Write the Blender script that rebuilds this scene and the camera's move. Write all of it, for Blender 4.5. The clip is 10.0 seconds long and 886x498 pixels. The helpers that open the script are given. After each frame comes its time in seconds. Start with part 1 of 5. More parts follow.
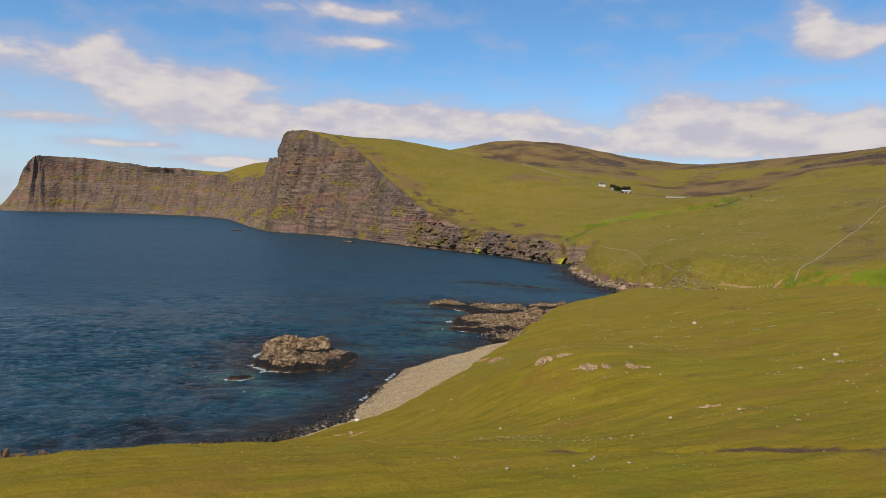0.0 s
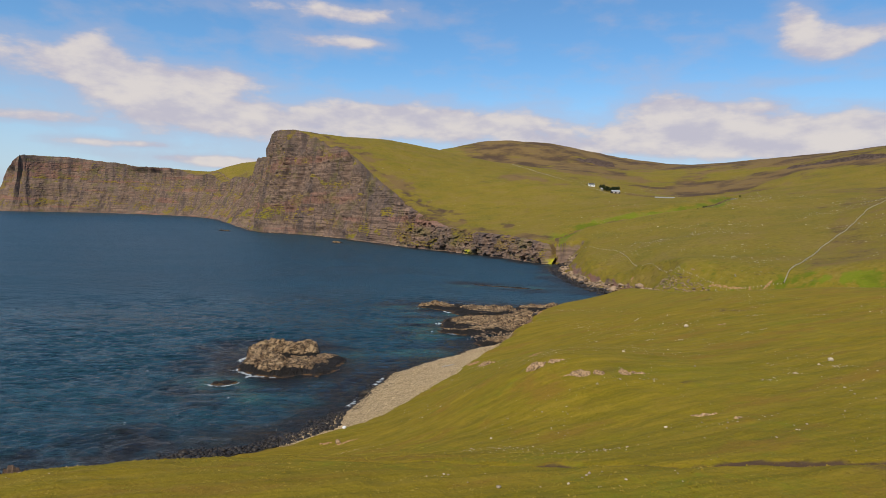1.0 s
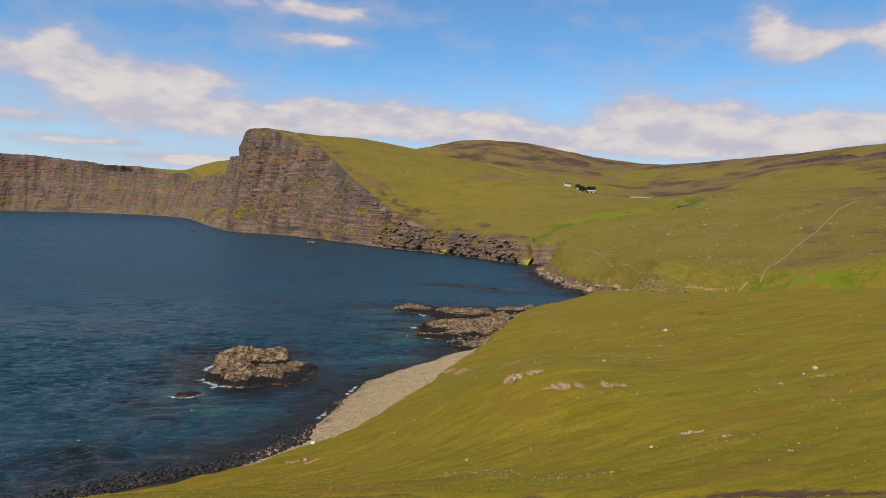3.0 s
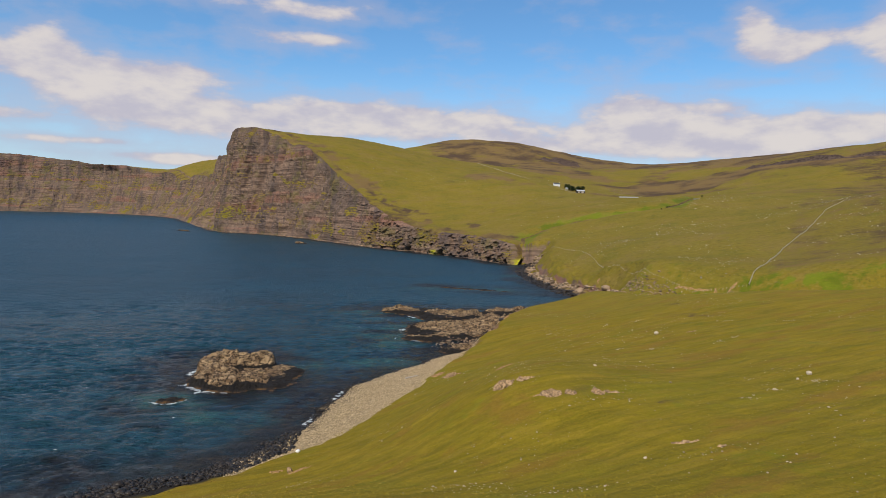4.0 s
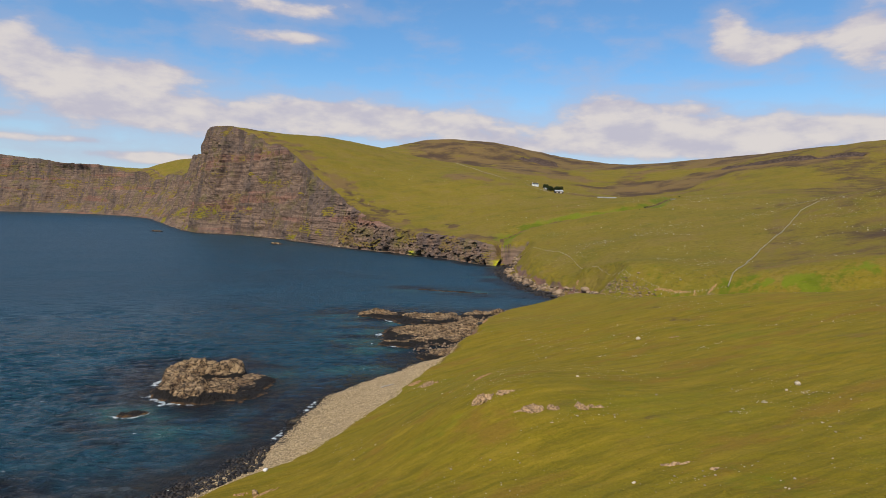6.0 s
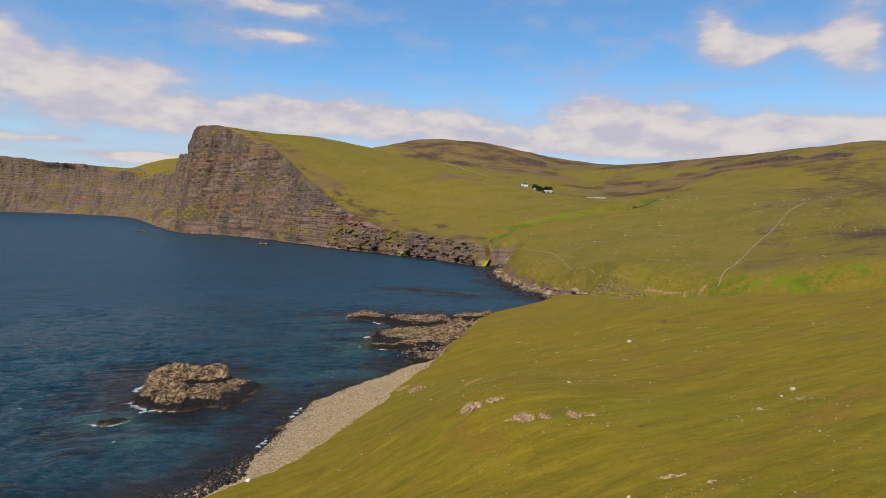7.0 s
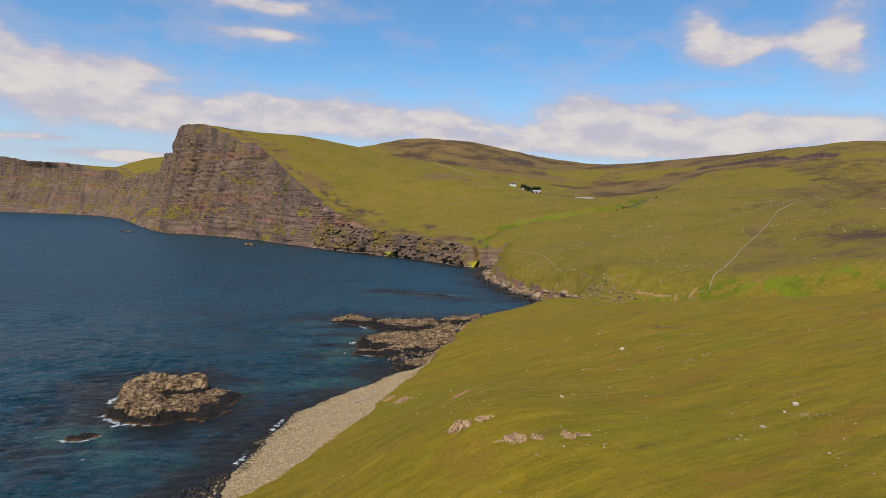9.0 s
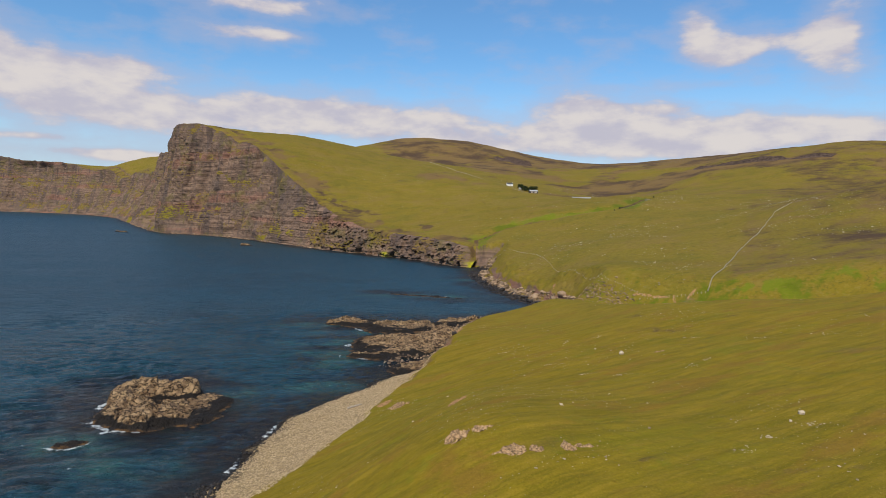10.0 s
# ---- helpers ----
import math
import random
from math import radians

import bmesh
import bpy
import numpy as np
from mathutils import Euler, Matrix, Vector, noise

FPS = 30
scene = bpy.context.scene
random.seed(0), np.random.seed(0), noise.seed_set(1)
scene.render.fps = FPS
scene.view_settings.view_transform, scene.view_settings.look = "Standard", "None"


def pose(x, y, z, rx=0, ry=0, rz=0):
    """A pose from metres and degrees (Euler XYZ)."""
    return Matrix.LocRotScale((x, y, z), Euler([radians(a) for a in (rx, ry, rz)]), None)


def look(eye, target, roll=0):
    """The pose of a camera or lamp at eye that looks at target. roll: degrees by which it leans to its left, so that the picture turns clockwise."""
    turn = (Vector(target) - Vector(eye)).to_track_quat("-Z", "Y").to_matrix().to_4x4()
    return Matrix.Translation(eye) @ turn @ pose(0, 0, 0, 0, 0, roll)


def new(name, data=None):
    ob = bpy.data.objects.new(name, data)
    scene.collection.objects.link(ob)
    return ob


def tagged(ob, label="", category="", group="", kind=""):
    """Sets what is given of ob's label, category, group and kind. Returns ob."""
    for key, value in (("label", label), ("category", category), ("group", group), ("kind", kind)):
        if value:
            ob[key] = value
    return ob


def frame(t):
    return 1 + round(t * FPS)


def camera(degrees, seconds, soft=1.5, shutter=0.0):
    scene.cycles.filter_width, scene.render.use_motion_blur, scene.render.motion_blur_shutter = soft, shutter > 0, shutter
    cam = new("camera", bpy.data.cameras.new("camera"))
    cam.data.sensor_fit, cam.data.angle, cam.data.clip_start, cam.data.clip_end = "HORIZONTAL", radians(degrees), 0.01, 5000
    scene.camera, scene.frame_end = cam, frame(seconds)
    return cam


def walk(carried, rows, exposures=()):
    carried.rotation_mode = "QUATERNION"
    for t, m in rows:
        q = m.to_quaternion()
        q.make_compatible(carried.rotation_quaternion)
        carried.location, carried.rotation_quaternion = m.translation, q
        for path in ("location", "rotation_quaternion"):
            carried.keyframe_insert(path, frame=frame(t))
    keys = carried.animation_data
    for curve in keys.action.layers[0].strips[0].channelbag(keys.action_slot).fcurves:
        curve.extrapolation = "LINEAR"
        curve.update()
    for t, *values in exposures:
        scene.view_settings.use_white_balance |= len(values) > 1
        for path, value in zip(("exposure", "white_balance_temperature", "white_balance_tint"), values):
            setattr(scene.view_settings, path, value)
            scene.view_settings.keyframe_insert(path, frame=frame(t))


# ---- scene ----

# ---------------------------------------------------------------- camera
cam = camera(70.96, 10.0, soft=0.6)
walk(cam, [
    (0.0, look((0.00, 0.00, 70.00), (0.00, 99.80, 63.62), 1.40)),
    (0.5, look((0.12, 2.14, 70.39), (0.67, 101.94, 64.01), 1.40)),
    (1.0, look((0.21, 4.26, 70.67), (1.86, 104.05, 64.30), 1.40)),
    (1.5, look((0.39, 6.29, 70.99), (3.46, 106.05, 64.64), 1.40)),
    (2.0, look((0.69, 8.35, 71.42), (4.61, 108.07, 65.04), 1.40)),
    (2.5, look((0.91, 10.40, 71.80), (5.53, 110.09, 65.39), 1.40)),
    (4.0, look((1.79, 16.50, 72.84), (8.87, 116.04, 66.37), 1.40)),
    (4.5, look((2.09, 18.53, 73.22), (9.98, 118.00, 66.73), 1.40)),
    (5.0, look((2.47, 20.61, 73.52), (11.19, 120.02, 67.02), 1.40)),
    (5.5, look((2.83, 22.73, 73.81), (12.43, 122.06, 67.33), 1.40)),
    (7.0, look((3.92, 29.04, 74.76), (16.07, 128.09, 68.32), 1.40)),
    (7.5, look((4.25, 31.11, 75.09), (17.23, 130.05, 68.64), 1.40)),
    (8.0, look((4.60, 33.07, 75.46), (18.07, 131.95, 68.99), 1.40)),
    (8.5, look((4.97, 35.12, 75.96), (18.70, 133.96, 69.47), 1.40)),
    (9.0, look((5.29, 37.22, 76.44), (19.31, 136.02, 69.92), 1.40)),
    (9.5, look((5.65, 39.39, 76.84), (19.94, 138.15, 70.27), 1.40)),
    (10.0, look((6.06, 41.59, 77.21), (20.59, 140.31, 70.61), 1.40)),
], exposures=[(0.0, 0.0), (10.0, 0.0)])

# ---------------------------------------------------------------- sun and sky
SUN_TO = Vector((-0.30, -0.66, 0.83)).normalized()      # towards the sun
sun = new("sun", bpy.data.lights.new("sun", "SUN"))
sun.data.energy, sun.data.angle, sun.data.color = 3.9, radians(0.53), (1.0, 0.90, 0.74)
sun.matrix_world = look(SUN_TO * 100, (0, 0, 0))


class Nodes:
    """Short hand for a node tree."""

    def __init__(self, tree):
        self.tree = tree
        tree.nodes.clear()

    def add(self, kind):
        return self.tree.nodes.new(kind)

    def put(self, socket, value):
        if hasattr(value, "is_output"):
            self.tree.links.new(value, socket)
        else:
            socket.default_value = value

    def math(self, op, a, b=0.0, c=0.0, clamp=False):
        n = self.add("ShaderNodeMath")
        n.operation, n.use_clamp = op, clamp
        for socket, value in zip(n.inputs, (a, b, c)):
            self.put(socket, value)
        return n.outputs[0]

    def vec(self, op, a, b=(0, 0, 0), scale=None):
        n = self.add("ShaderNodeVectorMath")
        n.operation = op
        self.put(n.inputs[0], a)
        self.put(n.inputs[1], b)
        if scale is not None:
            self.put(n.inputs["Scale"], scale)
        return n.outputs["Value"] if op in ("DOT_PRODUCT", "LENGTH") else n.outputs[0]

    def ramp(self, x, lo, hi, a=0.0, b=1.0):
        n = self.add("ShaderNodeMapRange")
        n.interpolation_type = "SMOOTHSTEP"
        for socket, value in zip(n.inputs, (x, lo, hi, a, b)):
            self.put(socket, value)
        return n.outputs[0]

    def mix(self, f, a, b):
        n = self.add("ShaderNodeMix")
        n.data_type = "RGBA"
        self.put(n.inputs["Factor"], f)
        ins = [s for s in n.inputs if s.type == "RGBA"]
        for socket, value in zip(ins, (a, b)):
            self.put(socket, value if hasattr(value, "is_output") else (*value, 1.0))
        return [s for s in n.outputs if s.type == "RGBA"][0]

    def noise(self, where, scale, detail=4.0, rough=0.55, stretch=None):
        if stretch:
            where = self.vec("MULTIPLY", where, stretch)
        n = self.add("ShaderNodeTexNoise")
        self.put(n.inputs["Vector"], where)
        for key, value in (("Scale", scale), ("Detail", detail), ("Roughness", rough)):
            n.inputs[key].default_value = value
        return n.outputs["Fac"]

    def split(self, v):
        n = self.add("ShaderNodeSeparateXYZ")
        self.put(n.inputs[0], v)
        return n.outputs


def sky():
    w = bpy.data.worlds.new("sky")
    w.use_nodes = True
    scene.world = w
    k = Nodes(w.node_tree)
    air = k.add("ShaderNodeTexSky")
    air.sky_type, air.sun_disc = "NISHITA", False
    air.sun_elevation = math.asin(SUN_TO.z)
    air.sun_rotation = math.atan2(SUN_TO.x, SUN_TO.y)
    air.air_density, air.dust_density, air.ozone_density = 1.0, 0.4, 2.0
    way = k.add("ShaderNodeTexCoord").outputs["Generated"]
    x, y, z = k.split(way)
    az = k.math("ARCTAN2", x, y)
    el = k.math("ARCSINE", z)
    # Clouds on a flat layer: the noise is drawn out towards the horizon.
    flat = k.add("ShaderNodeCombineXYZ")
    k.put(flat.inputs[0], k.math("MULTIPLY", az, 4.5))
    k.put(flat.inputs[1], k.math("MULTIPLY", el, 10.0))
    puff = k.noise(flat.outputs[0], 2.2, 9.0, 0.55)
    wisp = k.noise(flat.outputs[0], 0.9, 6.0, 0.6, (1.0, 1.5, 1.0))
    # banks of cloud: azimuth, elevation, half width, half height (radians), weight
    banks = [
        (-0.501, 0.200, 0.046, 0.034, 0.9), (-0.438, 0.170, 0.101, 0.028, 0.85), (-0.333, 0.186, 0.071, 0.018, 0.85), (-0.370, 0.136, 0.102, 0.026, 0.9),
        (-0.280, 0.120, 0.102, 0.024, 0.85), (-0.037, 0.140, 0.170, 0.027, 1.0), (-0.107, 0.147, 0.052, 0.014, 0.6), (-0.217, 0.297, 0.140, 0.014, 0.52),
        (-0.118, 0.288, 0.060, 0.012, 0.75), (-0.188, 0.247, 0.070, 0.019, 0.85), (-0.12, 0.250, 0.050, 0.007, 0.6), (0.519, 0.269, 0.025, 0.025, 1.0), (0.543, 0.227, 0.044, 0.016, 0.9),
    ]
    banks += [
        (0.619, 0.242, 0.074, 0.023, 1.0), (0.695, 0.236, 0.036, 0.052, 1.0), (0.359, 0.156, 0.059, 0.014, 0.6), (0.480, 0.157, 0.070, 0.010, 0.5),
        (0.516, 0.187, 0.113, 0.007, 0.4), (0.598, 0.123, 0.118, 0.016, 0.8), (0.352, 0.120, 0.136, 0.018, 0.65), (0.491, 0.094, 0.131, 0.012, 0.85),
        (-0.453, 0.082, 0.08, 0.006, 0.85), (-0.370, 0.066, 0.094, 0.007, 0.95), (-0.56, 0.110, 0.07, 0.009, 0.9), (-0.27, 0.058, 0.10, 0.006, 0.8), (0.197, 0.098, 0.108, 0.014, 0.7), (0.45, 0.125, 0.26, 0.030, 0.45), (0.82, 0.110, 0.12, 0.02, 0.9), (-0.65, 0.19, 0.12, 0.035, 0.75), (0.42, 0.115, 0.40, 0.040, 0.26), (-0.10, 0.115, 0.34, 0.035, 0.22), (0.02, 0.135, 0.09, 0.014, 0.5), (0.36, 0.165, 0.10, 0.020, 0.35),
    ]
    total = None
    for a, e, wa, we, weight in banks:
        da = k.math("DIVIDE", k.math("SUBTRACT", az, a), wa)
        de = k.math("DIVIDE", k.math("SUBTRACT", el, e), we)
        r2 = k.math("ADD", k.math("MULTIPLY", da, da), k.math("MULTIPLY", de, de))
        one = k.math("MULTIPLY", k.math("EXPONENT", k.math("MULTIPLY", r2, -0.8)), weight)
        total = one if total is None else k.math("ADD", total, one)
    behind = k.ramp(k.math("ABSOLUTE", az), 1.1, 1.5)
    total = k.math("ADD", total, k.math("MULTIPLY", behind, 0.35))
    ragged = k.math("ADD", k.math("MULTIPLY", k.math("SUBTRACT", puff, 0.5), 2.1), k.math("MULTIPLY", k.math("SUBTRACT", wisp, 0.5), 1.1))
    d = k.math("ADD", total, ragged)
    cover = k.ramp(d, 0.24, 0.98, 0.0, 0.96)
    veil = k.ramp(d, -0.10, 0.55, 0.0, 0.36)
    # tops catch the light, undersides stay lilac
    above = k.add("ShaderNodeCombineXYZ")
    k.put(above.inputs[0], k.math("MULTIPLY", k.math("ADD", az, -0.014), 4.5))
    k.put(above.inputs[1], k.math("MULTIPLY", k.math("ADD", el, 0.022), 10.0))
    over = k.noise(above.outputs[0], 2.2, 9.0, 0.55)
    lit = k.ramp(k.math("SUBTRACT", puff, over), -0.17, 0.15)
    thick = k.math("MULTIPLY", k.ramp(d, 0.45, 1.1), k.math("ADD", 0.25, k.math("MULTIPLY", lit, 0.75)), 0.0, True)
    body = k.mix(thick, (3.75, 3.65, 4.55), (5.75, 5.30, 5.10))
    tint = k.vec("MULTIPLY", air.outputs[0], (0.62, 0.93, 1.13))
    haze = k.ramp(el, 0.24, 0.0, 0.0, 0.72)
    tint = k.mix(haze, tint, (4.3, 4.9, 5.9))
    seen = k.mix(k.math("MAXIMUM", cover, veil), tint, body)
    bg = k.add("ShaderNodeBackground")
    k.put(bg.inputs[0], seen)
    bg.inputs[1].default_value = 0.125
    k.put(k.add("ShaderNodeOutputWorld").inputs[0], bg.outputs[0])


sky()

# ---------------------------------------------------------------- materials


def material(name, rough=0.9, spec=0.3):
    m = bpy.data.materials.new(name)
    m.use_nodes = True
    k = Nodes(m.node_tree)
    b = k.add("ShaderNodeBsdfPrincipled")
    b.inputs["Roughness"].default_value = rough
    b.inputs["Specular IOR Level"].default_value = spec
    k.put(k.add("ShaderNodeOutputMaterial").inputs[0], b.outputs[0])
    return m, k, b


def bumped(k, b, height, strength, distance):
    n = k.add("ShaderNodeBump")
    n.inputs["Strength"].default_value, n.inputs["Distance"].default_value = strength, distance
    k.put(n.inputs["Height"], height)
    k.put(b.inputs["Normal"], n.outputs[0])


def attribute(k, name):
    n = k.add("ShaderNodeAttribute")
    n.attribute_name = name
    return n.outputs["Fac"]


def rock_colour(k, p, layer=0.09):
    """Weathered basalt in level beds: brown, grey and rusty."""
    bend = k.add("ShaderNodeCombineXYZ")
    k.put(bend.inputs[2], k.math("MULTIPLY", k.noise(p, 0.02, 4.0, 0.6), 12.0))
    flat_p = p
    p = k.vec("ADD", p, bend.outputs[0])
    big = k.noise(flat_p, 0.012, 5.0, 0.6)
    fine = k.noise(flat_p, 0.35, 6.0, 0.65)
    beds = k.noise(p, 1.0, 6.0, 0.62, (layer * 0.10, layer * 0.10, layer * 3.2))
    cracks = k.noise(p, 1.0, 3.0, 0.6, (0.02, 0.02, 0.75))
    joints = k.noise(flat_p, 1.0, 5.0, 0.65, (0.14, 0.14, 0.05))
    c = k.mix(k.ramp(beds, 0.38, 0.62), (0.128, 0.083, 0.060), (0.248, 0.163, 0.115))
    c = k.mix(k.ramp(big, 0.45, 0.68), c, (0.145, 0.102, 0.078))
    red = k.noise(p, 1.0, 3.0, 0.5, (0.002, 0.002, 0.030))
    c = k.mix(k.ramp(red, 0.57, 0.64, 0.0, 0.55), c, (0.250, 0.115, 0.080))
    c = k.mix(k.ramp(joints, 0.52, 0.68, 0.0, 0.55), c, (0.085, 0.066, 0.058))
    # broad upright streaks, darker than the rock around them
    dark_streaks = k.noise(flat_p, 1.0, 5.0, 0.6, (0.032, 0.032, 0.005))
    c = k.mix(k.ramp(dark_streaks, 0.50, 0.62, 0.0, 0.6), c, (0.072, 0.056, 0.054))
    c = k.mix(k.ramp(cracks, 0.42, 0.33, 0.0, 0.4), c, (0.055, 0.042, 0.036))
    c = k.mix(k.ramp(fine, 0.60, 0.76, 0.0, 0.5), c, (0.33, 0.25, 0.175))
    moss = k.noise(flat_p, 1.0, 7.0, 0.7, (0.016, 0.016, 0.028))
    c = k.mix(k.ramp(moss, 0.50, 0.66, 0.0, 0.55), c, (0.150, 0.125, 0.035))
    rough = k.math("ADD", k.math("MULTIPLY", beds, 1.2), k.math("ADD", k.math("MULTIPLY", joints, 1.0), fine))
    return c, rough


def grass_colour(k, p):
    big = k.noise(p, 0.006, 6.0, 0.6)
    mid = k.noise(p, 0.045, 6.0, 0.6)
    fine = k.noise(p, 0.9, 6.0, 0.7)
    c = k.mix(k.ramp(big, 0.36, 0.62), (0.222, 0.155, 0.007), (0.194, 0.150, 0.009))
    c = k.mix(k.ramp(mid, 0.52, 0.75, 0.0, 0.2), c, (0.250, 0.162, 0.010))
    c = k.mix(k.ramp(mid, 0.45, 0.25, 0.0, 0.35), c, (0.150, 0.132, 0.007))
    tilt = k.split(p)
    across = k.add("ShaderNodeCombineXYZ")
    k.put(across.inputs[0], tilt[0])
    k.put(across.inputs[1], k.math("SUBTRACT", tilt[1], k.math("MULTIPLY", tilt[0], 0.30)))
    k.put(across.inputs[2], tilt[2])
    tread = k.noise(across.outputs[0], 1.0, 6.0, 0.65, (0.028, 0.26, 0.25))
    c = k.mix(k.ramp(tread, 0.52, 0.60, 0.0, 0.65), c, (0.262, 0.186, 0.016))
    c = k.mix(k.ramp(tread, 0.47, 0.38, 0.0, 0.6), c, (0.130, 0.108, 0.006))
    lines = k.noise(across.outputs[0], 1.0, 5.0, 0.62, (0.05, 0.80, 0.60))
    c = k.mix(k.ramp(lines, 0.53, 0.62, 0.0, 0.55), c, (0.250, 0.180, 0.014))
    c = k.mix(k.ramp(lines, 0.46, 0.38, 0.0, 0.55), c, (0.132, 0.112, 0.006))
    russet = k.noise(across.outputs[0], 1.0, 7.0, 0.66, (0.022, 0.075, 0.15))
    c = k.mix(k.ramp(russet, 0.52, 0.64, 0.0, 0.65), c, (0.215, 0.122, 0.018))
    c = k.mix(k.ramp(russet, 0.44, 0.33, 0.0, 0.4), c, (0.165, 0.158, 0.007))
    speck = k.noise(p, 2.4, 5.0, 0.7)
    c = k.mix(k.ramp(speck, 0.52, 0.66, 0.0, 0.45), c, (0.110, 0.084, 0.007))
    c = k.mix(k.ramp(speck, 0.46, 0.34, 0.0, 0.5), c, (0.290, 0.205, 0.028))
    c = k.mix(k.ramp(fine, 0.50, 0.75, 0.0, 0.45), c, (0.140, 0.104, 0.005))
    return c, fine


def land_material(name="hillside"):
    m, k, b = material(name, 0.95, 0.15)
    geo = k.add("ShaderNodeNewGeometry")
    p = geo.outputs["Position"]
    nz = k.split(geo.outputs["Normal"])[2]
    green, blade = grass_colour(k, p)
    lush = attribute(k, "lush")
    green = k.mix(k.math("MULTIPLY", attribute(k, "sward"), 0.62), green, (0.192, 0.150, 0.021))
    drift = k.noise(p, 1.0, 8.0, 0.68, (0.016, 0.026, 0.05))
    specks = k.noise(p, 0.32, 7.0, 0.74)
    far = attribute(k, "sward")
    green = k.mix(k.math("MULTIPLY", far, k.ramp(drift, 0.52, 0.60, 0.0, 0.45)), green, (0.225, 0.155, 0.045))
    green = k.mix(k.math("MULTIPLY", far, k.ramp(drift, 0.48, 0.40, 0.0, 0.4)), green, (0.118, 0.118, 0.014))
    green = k.mix(k.math("MULTIPLY", far, k.ramp(specks, 0.54, 0.61, 0.0, 0.6)), green, (0.085, 0.068, 0.020))
    green = k.mix(k.math("MULTIPLY", far, k.ramp(specks, 0.46, 0.39, 0.0, 0.6)), green, (0.255, 0.200, 0.050))
    green = k.mix(k.ramp(k.math("ADD", k.math("MULTIPLY", lush, 0.9), k.math("MULTIPLY", k.math("SUBTRACT", specks, 0.5), 1.4)), 0.15, 1.0, 0.0, 0.88), green, k.mix(k.ramp(drift, 0.42, 0.58), (0.090, 0.126, 0.005), (0.140, 0.178, 0.008)))
    heath_and_shade = attribute(k, "heath_and_shade")
    moor = k.mix(k.ramp(k.noise(p, 0.010, 6.0, 0.65), 0.42, 0.62), (0.185, 0.120, 0.045), (0.075, 0.046, 0.030))
    tatter = k.noise(p, 1.0, 9.0, 0.72, (0.020, 0.032, 0.09))
    heath_and_shade = k.ramp(k.math("ADD", heath_and_shade, k.math("MULTIPLY", k.math("SUBTRACT", tatter, 0.5), 1.9)), 0.30, 0.80, 0.0, 0.95)
    green = k.mix(heath_and_shade, green, moor)
    green = k.vec("MULTIPLY", green, (0.985, 0.965, 0.98))
    rock, relief = rock_colour(k, p)
    break_up = k.math("MULTIPLY", k.math("SUBTRACT", k.noise(p, 0.05, 6.0, 0.65), 0.5), 0.9)
    bare = k.ramp(k.math("ADD", nz, k.math("ADD", break_up, k.math("MULTIPLY", attribute(k, "turf"), 0.5))), 0.74, 0.58)
    c = k.mix(bare, green, rock)
    c = k.mix(attribute(k, "weed"), c, (0.42, 0.40, 0.015))
    beach = attribute(k, "beach")
    cob = k.add("ShaderNodeTexVoronoi")
    k.put(cob.inputs["Vector"], p)
    cob.inputs["Scale"].default_value = 1.6
    grey = k.mix(k.noise(cob.outputs["Color"], 3.0, 2.0), (0.27, 0.195, 0.100), (0.54, 0.400, 0.215))
    grey = k.mix(k.ramp(cob.outputs["Distance"], 0.25, 0.6, 0.0, 0.5), grey, (0.10, 0.08, 0.06))
    z = k.split(p)[2]
    wet = k.ramp(k.math("ADD", z, k.math("MULTIPLY", k.noise(p, 0.3, 4.0), 1.6)), 2.2, 1.2)
    grey = k.mix(wet, grey, (0.022, 0.018, 0.015))
    grey = k.mix(k.math("MULTIPLY", attribute(k, "weedy"), k.ramp(z, 6.0, 3.5)), grey, (0.020, 0.017, 0.015))
    c = k.mix(beach, c, grey)
    worn = attribute(k, "worn")
    c = k.mix(worn, c, (0.34, 0.28, 0.19))
    k.put(b.inputs["Base Color"], c)
    h = k.math("ADD", k.math("MULTIPLY", blade, 0.35), k.math("MULTIPLY", k.math("MULTIPLY", bare, relief), 1.2))
    h = k.math("ADD", h, k.math("MULTIPLY", k.noise(p, 0.12, 6.0, 0.66), 1.5))
    h = k.math("ADD", h, k.math("MULTIPLY", k.math("MULTIPLY", far, k.math("ADD", drift, k.math("MULTIPLY", specks, 0.5))), 4.5))
    bumped(k, b, h, 0.7, 0.8)
    return m


